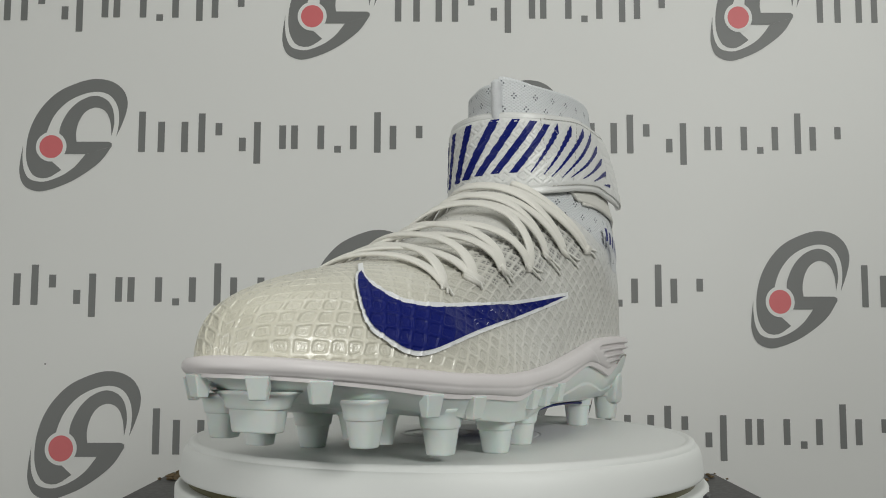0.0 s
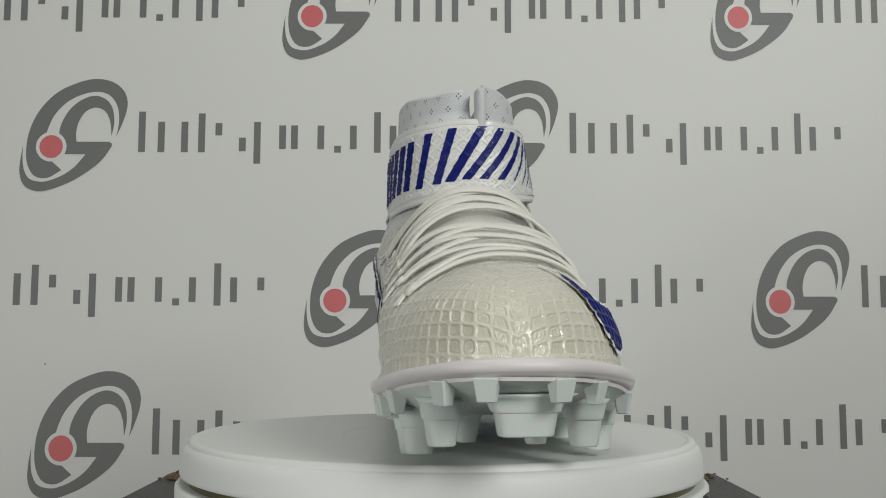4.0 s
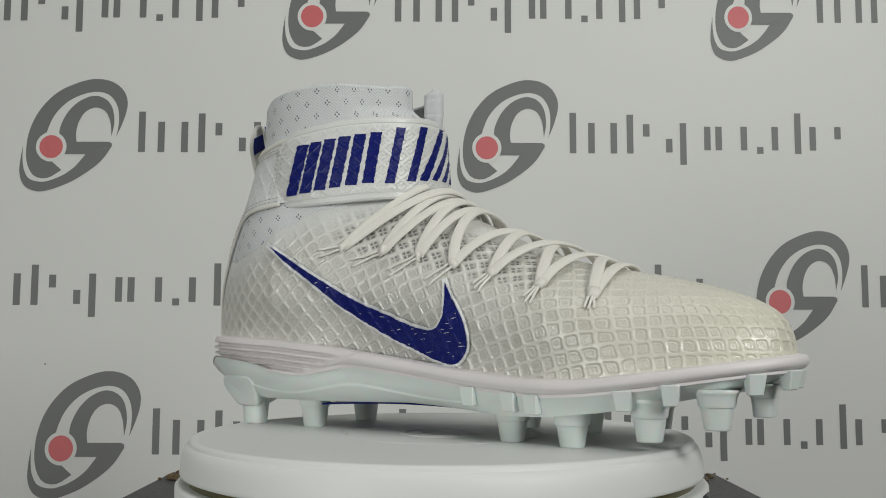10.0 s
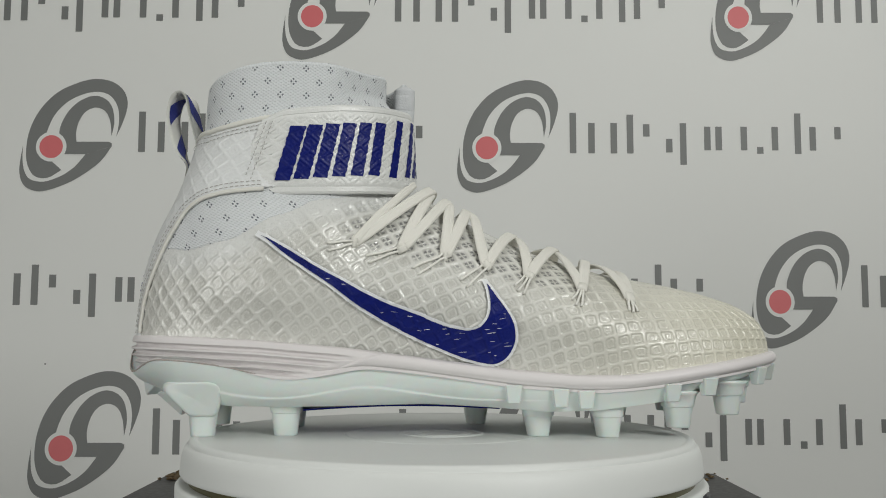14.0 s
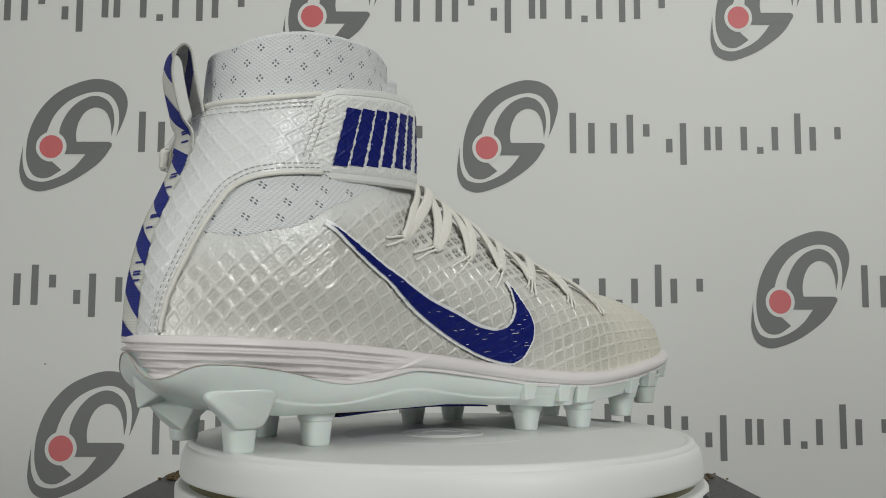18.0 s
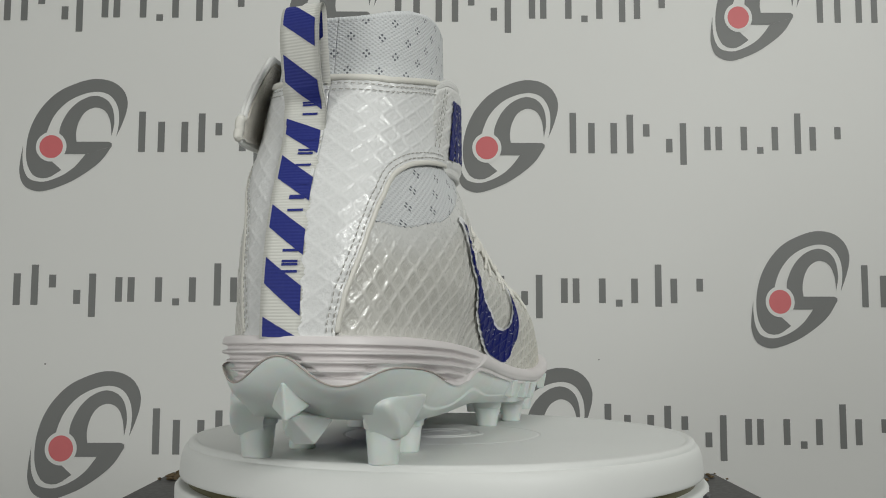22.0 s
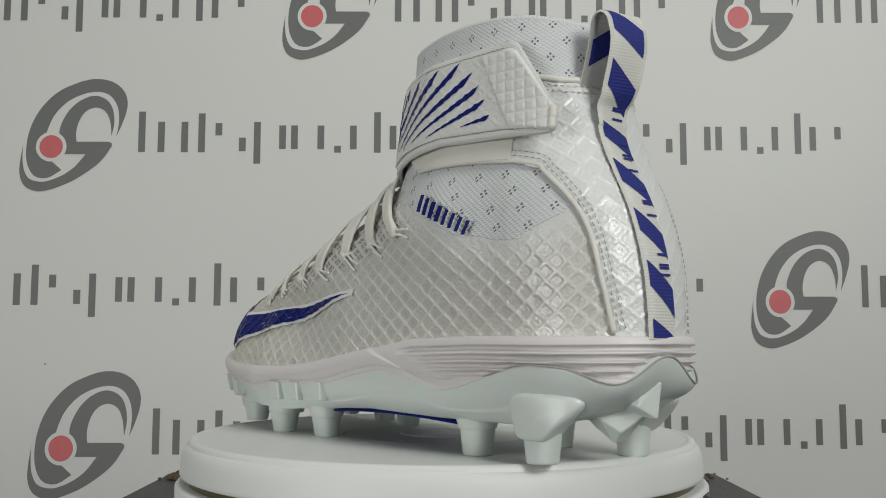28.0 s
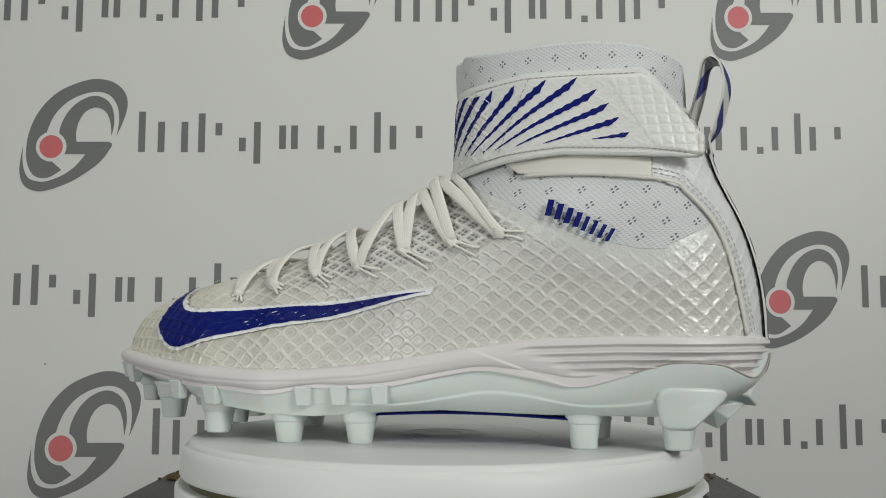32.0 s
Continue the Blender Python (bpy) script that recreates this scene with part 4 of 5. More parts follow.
    for x0, y0, end, rx, ry, top in ((-0.1016, 0.0012, g, 0.0070, 0.0066, 0.020), (-0.0672, 0.0012, g, 0.0068, 0.0064, 0.016),
                                     (-0.0985, 0.0464, g + 0.0009, 0.0070, 0.0066, 0.020), (-0.0638, 0.0418, g, 0.0068, 0.0064, 0.016),
                                     (0.0392, -0.0147, g, 0.0066, 0.0066, 0.014), (0.0673, -0.0230, g, 0.0066, 0.0066, 0.014),
                                     (0.0978, -0.0255, 0.0030, 0.0067, 0.0066, 0.0185), (0.1216, -0.0226, 0.0080, 0.0066, 0.0062, 0.0225),
                                     (0.0236, 0.0446, g, 0.0066, 0.0066, 0.014), (0.0527, 0.0462, g, 0.0066, 0.0066, 0.014),
                                     (0.0860, 0.0396, 0.0018, 0.0067, 0.0066, 0.0175), (0.1135, 0.0258, 0.0062, 0.0066, 0.0062, 0.0215)):
        stud("stud", x0, y0, top, end, rx, ry, root_flare=1.05 if x0 < -0.08 else (1.75 if x0 < 0 else 1.3), taper=0.70 if x0 < 0 else 0.66)
    for x0, y0, rx, wide, lean, high in ((-0.1016, 0.0012, 0.0069, 1.85, -0.0045, 0.0228),
                                   (-0.0985, 0.0464, 0.0069, 1.9, -0.0050, 0.0232)):
        inner = y0 > 0.02
        edge = 0.0002 if inner else -0.0002
        shoulder(x0, y0, edge, rx, 0.0066, wide, lean, 0.0075, high)
    stud("toe_stud", 0.1350, 0.0004, 0.0245, 0.0118, 0.0050, 0.0108, 0, 0.74, 4.0)
    stud("inner_stud", 0.086, 0.0175, 0.0155, 0.0040, 0.0040, 0.0048, 20, 0.7, 3.0, False)
    stud("inner_stud", 0.070, -0.0040, 0.014, 0.0032, 0.0040, 0.0048, 10, 0.7, 3.0, False)

    def tooth(x0, y0, turn, top, end, w=0.0033):
        bm = bmesh.new()
        bmesh.ops.create_cube(bm, size=1)
        for v in bm.verts:
            k = 1.0 if v.co.z > 0 else 0.74
            d = 1.0 if v.co.z > 0 else 0.55
            v.co = (v.co.x * w * 2 * k, (v.co.y + 0.1) * 0.006 * d, end + (v.co.z + 0.5) * (top - end))
        bmesh.ops.bevel(bm, geom=list(bm.edges), offset=0.0004, segments=1, affect="EDGES")
        bmesh.ops.transform(bm, verts=bm.verts, matrix=pose(x0, y0, 0, 0, 0, turn))
        part("tooth", bm, M_PLATE, plate, smooth=False)

    for inner, xs in ((False, (0.0260, 0.0446, 0.0547, 0.0912, 0.1080, 0.1352)), (True, (0.0125, 0.0285, 0.0432, 0.0840, 0.1022))):
        for tx in xs:
            side = np.where((PLAN_IN == inner))[0]
            k = side[np.argmin(np.abs(PLAN[side, 0] - tx))]
            nx, ny = PLAN_N[k]
            lo = float(low_edge(PLAN[k, 0], PLAN[k, 1]))
            tooth(PLAN[k, 0] - nx * 0.0005, PLAN[k, 1] - ny * 0.0005, math.degrees(math.atan2(ny, nx)) - 90, lo + 0.001, lo - 0.0066, 0.0035)
    for ty in (-0.0140, 0.0082, 0.0224):
        front = np.where(PLAN[:, 0] > 0.125)[0]
        k = front[np.argmin(np.abs(PLAN[front, 1] - ty))]
        nx, ny = PLAN_N[k]
        lo = float(low_edge(PLAN[k, 0], PLAN[k, 1]))
        tooth(PLAN[k, 0] - nx * 0.0005, PLAN[k, 1] - ny * 0.0005, math.degrees(math.atan2(ny, nx)) - 90, lo + 0.001, lo - 0.0062, 0.0037)

    # two pointed fins under the heel, one over the other
    def fin(points):
        bm = bmesh.new()
        round_way = [Vector(w).normalized() * 0.0009 for w in ((a, b, c) for a in (-1, 0, 1) for b in (-1, 0, 1) for c in (-1, 0, 1)) if any(w)]
        centre = sum((Vector(p) for p in points), Vector()) / len(points)
        vs = [bm.verts.new(Vector(p) + (centre - Vector(p)).normalized() * 0.0009 + w) for p in points for w in round_way]
        bmesh.ops.convex_hull(bm, input=vs)
        bmesh.ops.delete(bm, geom=[v for v in bm.verts if not v.link_faces], context="VERTS")
        part("heel_fin", bm, M_PLATE, plate, "pointed mint-white heel fin", smooth=False)
    fin([(-0.1306, 0.0262, 0.0268), (-0.1288, 0.0258, 0.0154), (-0.1255, 0.0312, 0.0190), (-0.1245, 0.0198, 0.0196), (-0.1265, 0.0300, 0.0235),
         (-0.1265, 0.0225, 0.0240), (-0.1120, 0.0305, 0.0225), (-0.1120, 0.0205, 0.0225), (-0.1160, 0.0258, 0.0165)])
    fin([(-0.1245, 0.0260, 0.0165), (-0.1120, 0.0330, 0.0145), (-0.1120, 0.0158, 0.0145), (-0.1140, 0.0280, 0.0066), (-0.1130, 0.0213, 0.0066),
         (-0.1180, 0.0300, 0.0105), (-0.1000, 0.0310, 0.0185), (-0.1000, 0.0180, 0.0185), (-0.1040, 0.0250, 0.0110)])
    return plate


# ---- the boot: strap ----
def ankle_line(a, off=0.0, z=0.116):
    """A point of the strap's plan; a = 0 at the front, growing round the outer side. The inner side is flat and leans in."""
    n = 2.3
    ca, sa = math.cos(a), math.sin(a)
    x = -0.0605 + (0.0462 + off) * math.copysign(abs(ca) ** (2 / n), ca)
    s = abs(sa) ** (2 / n)
    if a >= 0:
        return x, 0.0208 - (0.0340 + off) * s
    if a < -math.pi / 2:
        s = 1 - 0.25 * (1 - s)
    return x, 0.0208 + (0.0294 + off - 0.19 * (z - 0.116)) * s


STRAP_TOP_OUT = table_of((-90, 131), (-78, 132.5), (-70, 136), (-46, 139), (-21, 140.5), (-8, 142.5))
STRAP_LOW_OUT = table_of((-90, 101), (-70, 101), (-45, 102), (-21, 104), (-8, 108))
STRAP_TOP_IN = table_of((-106.4, 111), (-104, 115), (-97, 127), (-91, 136.5), (-87.5, 141.5), (-85, 143), (-69, 143), (-43, 143), (-28, 141.5), (-16, 141), (-8, 142.5))
STRAP_LOW_IN = table_of((-106.4, 109.5), (-104, 108.4), (-100, 108.2), (-58, 110.5), (-36, 108.5), (-15, 104.5), (-8, 108))


def strap_off(a, x, t):
    """How far the strap's face stands off its plan; its free tab on the inner side lifts away."""
    flare = 0.0016 * math.exp(-(a / 1.1) ** 2) * (1 - t)
    tab = 0.0015 * float(ease((-0.030 - x) / 0.02)) + 0.0016 * float(ease((-0.070 - x) / 0.035)) if a < 0 else 0.0
    return 0.0020 + flare + tab


def net_at(u, v, wide, tall, edge, nest=0.0):
    a, b = u / wide + v / tall, u / wide - v / tall
    d = min(abs(a - round(a)), abs(b - round(b)))
    t = min(1.0, max(0.0, (d - edge * 0.4) / edge))
    line = 1 - t * t * (3 - 2 * t)
    if nest:
        q = max(abs(a - math.floor(a) - 0.5), abs(b - math.floor(b) - 0.5))
        line = max(line, nest * math.exp(-((q - 0.22) / 0.05) ** 2))
    return line


def strap_relief(a, x, run, z, t):
    """Large diamonds round the strap, small squares on the smooth end of its tab."""
    if not 0.10 < t < 0.90:
        return 0.0
    if a < 0 and x < -0.0715 - 0.56 * (0.143 - z):
        u, v = (run + 0.15 * z) / 0.0040, z / 0.0040
        d = min(abs(u - round(u)), abs(v - round(v)))
        return 0.75 + 0.8 * min(0.30, d) / 0.30
    k = 0.5 if a < -0.9 else 1.0
    return k * net_at(run, z, 0.0086, 0.0068, 0.11, 0.7)


def boot_strap(root):
    n, m = 480, 90
    angles = np.linspace(1.93, -2.72, n)
    front_pts, uv, relief = [], [], []
    run, prev = 0, None
    rings = []
    for turn in angles:
        a = turn
        x, y = ankle_line(a)
        ex, ey = ankle_line(a, 0.0035)
        inner = a < 0
        zt = float((STRAP_TOP_IN if inner else STRAP_TOP_OUT)(x))
        zl = float((STRAP_LOW_IN if inner else STRAP_LOW_OUT)(x))
        if prev is not None:
            run += math.hypot(ex - prev[0], ey - prev[1])
        prev = (ex, ey)
        col = []
        for k in range(m):
            t = k / (m - 1)
            edge = min(t, 1 - t)
            z = zl + (zt - zl) * t
            # the sewn end slants back towards its foot and lies flush with the heel panel
            near = float(ease((turn - 1.55) / 0.38))
            a = turn + 0.26 * (1 - t) * near
            off = strap_off(a, x, t) * (1 - 0.75 * near) - 0.0005 * (edge < 0.07)
            line = strap_relief(turn, x, run, z, t)
            px, py = ankle_line(a, off + 0.00035 * line, z)
            col.append((px, py, z))
            uv.append((run, z))
            relief.append(min(1.0, 0.3 + line) if 0.10 < t < 0.90 else 1.0)
        rings.append(col)
    verts = np.array(rings)
    strap = raw("strap", verts.reshape(-1, 3), grid_faces(n, m), M_STRAP, root, "white embossed ankle strap with blue bars", relief, uv)
    thick = strap.modifiers.new("sheet", "SOLIDIFY")
    thick.thickness, thick.offset = 0.0020, 0
    # cream bound edges
    for name, k in (("strap_edge", 0), ("strap_edge", m - 1)):
        v, f, _ = tube(verts[:, k], 0.00095, 8)
        raw(name, v, f, M_STRAP, strap)
    round_off = np.sqrt(np.clip(np.minimum(np.arange(m), np.arange(m)[::-1]) / 10, 0.12, 1))
    v, f, _ = tube(verts[-1], 0.0016 * round_off, 10, 1.0, np.tile((1.0, 0, 0), (m, 1)))
    raw("strap_end", v, f, M_EDGE, strap, "cream edge of the strap's tab")
    # fuzzy fastener on the inside of the free tab
    back = []
    first = int(np.argmin(np.abs(angles + 1.1)))
    for i in range(first, n - 2):
        for k in range(4, m - 4, 3):
            x0, y0 = ankle_line(angles[i], 0.0, rings[i][k][2])
            x1, y1 = ankle_line(angles[i], 0.001, rings[i][k][2])
            back.append((rings[i][k][0] - 1.45 * (x1 - x0), rings[i][k][1] - 1.45 * (y1 - y0), rings[i][k][2]))
    raw("fastener", back, grid_faces(n - 2 - first, len(range(4, m - 4, 3))), M_FUZZ, strap, "beige-grey fuzzy hook fastener")
    return strap


def strap_print(strap):
    """Slanted blue bars round the strap; plain bars stand for its lettering. Places along the strap and heights in millimetres."""
    turn = np.linspace(1.93, -2.72, 1200)
    plan = np.array([ankle_line(a, 0.0035) for a in turn])
    run = np.r_[0, np.cumsum(np.hypot(*np.diff(plan, axis=0).T))] * 1000

    def place(s, z):
        a = float(np.interp(s, run, turn))
        x, y = ankle_line(a)
        zt = float((STRAP_TOP_IN if a < 0 else STRAP_TOP_OUT)(x))
        zl = float((STRAP_LOW_IN if a < 0 else STRAP_LOW_OUT)(x))
        t = (z / 1000 - zl) / (zt - zl)
        line = strap_relief(a, x, s / 1000, z / 1000, t)
        px, py = ankle_line(a, strap_off(a, x, t) + 0.0012 + 0.00035 * line, z / 1000)
        return (px, py, z / 1000)

    def bar(top, ztop, low, zlow, w, pointed):
        verts, n, m = [], 48, 14
        for i in range(n):
            k = i / (n - 1)
            c, z = top + (low - top) * k, ztop + (zlow - ztop) * k
            # a slightly wavy edge where the print runs over the relief
            h = w / 2 * ((min(1, k * 7 + 0.25) * (1 - 0.85 * k)) if pointed else 1.0) * (1 + 0.05 * math.sin(z * 1.3 + top) + 0.03 * math.sin(z * 2.9))
            for j in range(m):
                verts.append(place(c - h + 2 * h * j / (m - 1), z))
        raw("strap_bar", verts, grid_faces(n, m), M_BLUE, strap)

    for k in range(6):
        w = 6.6 - 0.28 * k
        bar(13.3 + 7.5 * k - 0.05 * k + w / 2, 129.4 + 0.8 * k, 6.8 + 8.0 * k + w / 2, 106.0 + 0.8 * k, w, False)
    for top, ztop, low, zlow, w in ((64.6, 136, 59.2, 110, 4.2), (76.8, 137.7, 69.2, 111.4, 4.2), (91, 138.8, 75.6, 112.3, 4.8), (102, 138.5, 83.0, 113.3, 4.4),
                                    (111.0, 138.0, 91.0, 113.7, 4.0), (118.3, 137.0, 99.2, 113.8, 3.6)):
        bar(top, ztop, low, zlow, w, False)
    def ray(top, ztop, low, zlow, w):
        """A dart, broad behind its slanted tip and running out to a point."""
        verts, n, m = [], 56, 12
        ds, dz = low - top, zlow - ztop
        ln = math.hypot(ds, dz)
        ns, nz = -dz / ln, ds / ln
        for i in range(n):
            k = i / (n - 1)
            h = w / 2 * min(1, k * 9 + 0.05) * (1 - 0.86 * k) * (1 + 0.20 * math.sin(k * ln * 1.7 + top))
            for j in range(m):
                q = (2 * j / (m - 1) - 1) * h
                # the tip leans to the upper edge
                lean = max(0.0, 0.11 - k) / 0.11 * w * 0.35
                verts.append(place(top + ds * k + ns * (q - lean), ztop + dz * k + nz * (q - lean)))
        raw("strap_ray", verts, grid_faces(n, m), M_BLUE, strap)

    for top, ztop, low, zlow, w in ((126.6, 137.8, 106.8, 113.9, 3.2), (136.9, 138.4, 112.8, 113.3, 3.2), (149.5, 139.5, 116.5, 112.6, 3.1), (161.2, 139.8, 122.6, 112.8, 2.9),
                                    (168.3, 134.4, 128.4, 113.4, 2.9), (172.6, 128.6, 137.4, 113.9, 2.7), (176.0, 122.7, 148.2, 114.2, 2.5), (179.3, 116.6, 166.0, 115.2, 2.0)):
        ray(top, ztop, low, zlow, w)


# ---- the boot: laces ----
def nearest(points):
    """Grid places (row, column) of the form nearest to the points."""
    flat = FORM.reshape(-1, 3)
    out = []
    for p in points:
        k = int(np.argmin(((flat - np.array(p)) ** 2).sum(1)))
        out.append((k // FORM.shape[1], k % FORM.shape[1]))
    return out


def on_form(i, j, lift):
    i, j = min(max(i, 0), FORM.shape[0] - 1.001), min(max(j, 0), FORM.shape[1] - 1.001)
    a, b = int(i), int(j)
    s, t = i - a, j - b
    w = ((1 - s) * (1 - t), s * (1 - t), (1 - s) * t, s * t)
    idx = ((a, b), (a + 1, b), (a, b + 1), (a + 1, b + 1))
    p = sum(k * FORM[q] for k, q in zip(w, idx))
    n = sum(k * NORMAL[q] for k, q in zip(w, idx))
    n = n / np.linalg.norm(n)
    return p + n * lift, n


# where the lace leaves the skin, and where the cords that hold it run to
EYELETS_OUT = [(-39.7, 80.1), (-19.1, 77.6), (-1.4, 74.8), (15.5, 70.8), (33.2, 66.5), (54.8, 61.5), (76.3, 57.2)]
CORDS_OUT = [(-53.2, 77.7), (-36.4, 72.4), (-17.2, 67.4), (1.9, 62.7), (25.8, 60.5), (49.0, 54.7), (75.4, 51.6)]
EYELETS_IN = [(-32.2, 81.0), (-13.9, 77.5), (4.4, 74.0), (22.7, 68.6), (40.0, 65.9), (56.6, 61.9), (70.7, 58.5)]
CORDS_IN = [(-42.1, 79.5), (-24.8, 73.2), (-6.4, 68.0), (14.0, 65.4), (33.8, 62.2), (53.7, 59.5), (72.2, 55.5)]
BACK_EYE = (-0.1484, 0.3876, 0.0413)


def boot_laces(root, cast):
    outs = [cast.at(FORE_EYE, (a / 1000, -0.02, b / 1000))[0] for a, b in EYELETS_OUT]
    ins = [cast.at(BACK_EYE, (a / 1000, 0.05, b / 1000))[0] for a, b in EYELETS_IN]
    go, gi = nearest(outs), nearest(ins)
    rnd = random.Random(7)

    def strand(p, q, lift, wide=2.9):
        n = 44
        path, ups = [], []
        wob, rise = rnd.uniform(-1.3, 1.3), rnd.uniform(0.7, 1.1)
        for k in range(n):
            s = k / (n - 1)
            i = p[0] + (q[0] - p[0]) * s + 14 * wob * math.sin(math.pi * s) * 0.5
            j = p[1] + (q[1] - p[1]) * s
            hgt = 0.0011 + lift * rise * math.sin(math.pi * s) ** 0.6
            c, nn = on_form(i, j, hgt)
            path.append(c)
            ups.append(nn)
        path = np.array(path)
        for _ in range(4):
            path[1:-1] = (path[:-2] + 2 * path[1:-1] + path[2:]) / 4
        v, f, uv = tube(path, 0.00085, 14, wide, ups)
        raw("lace", v, f, M_LACE, root, "off-white flat woven lace", None, uv)

    for k in range(6, 0, -1):
        strand(go[k], gi[k - 1], 0.0030 + 0.0006 * (k % 2))
        strand(gi[k], go[k - 1], 0.0042 + 0.0006 * (k % 2))
    strand(go[6], gi[6], 0.0016)
    strand(go[0], (go[0][0] + 44, go[0][1] + 0.40 * (gi[0][1] - go[0][1])), 0.002, 2.1)
    strand(gi[0], (gi[0][0] + 50, gi[0][1] + 0.40 * (go[0][1] - gi[0][1])), 0.002, 2.1)
    # thin cords that hold the lace at each eyelet
    for eye, depth, starts, ends in ((FORE_EYE, -0.02, EYELETS_OUT, CORDS_OUT), (BACK_EYE, 0.05, EYELETS_IN, CORDS_IN)):
        for n, ((xa, za), (xb, zb)) in enumerate(zip(starts, ends)):
            long = math.hypot(xb - xa, zb - za)
            across = np.array(((zb - za) / long, -(xb - xa) / long))
            for d in (-1, 0, 1) if n > 3 else (-1, 1):
                path, ups = [], []
                for k in range(12):
                    s = -0.12 + 1.12 * k / 11
                    # the cords part from each other towards their ends
                    out = across * d * (0.7 + (0.9 if n < 4 else 1.5) * s)
                    reach = 1 - 0.10 * abs(d) * s
                    c, nn = cast.at(eye, ((xa + (xb - xa) * s * reach + out[0]) / 1000, depth, (za + (zb - za) * s * reach + out[1]) / 1000), 0.0016 - 0.0010 * max(0, s))
                    path.append(c)
                    ups.append(nn)
                path = np.array(path)
                for _ in range(5):
                    path[1:-1] = (path[:-2] + 2 * path[1:-1] + path[2:]) / 4
                v, f, _ = tube(path, 0.00055, 7, 1.0, ups)
                raw("lace_cord", v, f, M_CORD, root)
            # the lace is folded round its cords
            c, nn = cast.at(eye, (xa / 1000, depth, za / 1000), 0.0012)
            c2, _ = cast.at(eye, ((xa + 1.6 * (xb - xa) / long) / 1000, depth, (za + 1.6 * (zb - za) / long) / 1000), 0.0010)
            v, f, uv = tube([c - (c2 - c) * 0.9, c, c2], 0.0011, 10, 2.0, [nn, nn, nn])
            raw("lace_fold", v, f, M_LACE, root, "", None, uv)


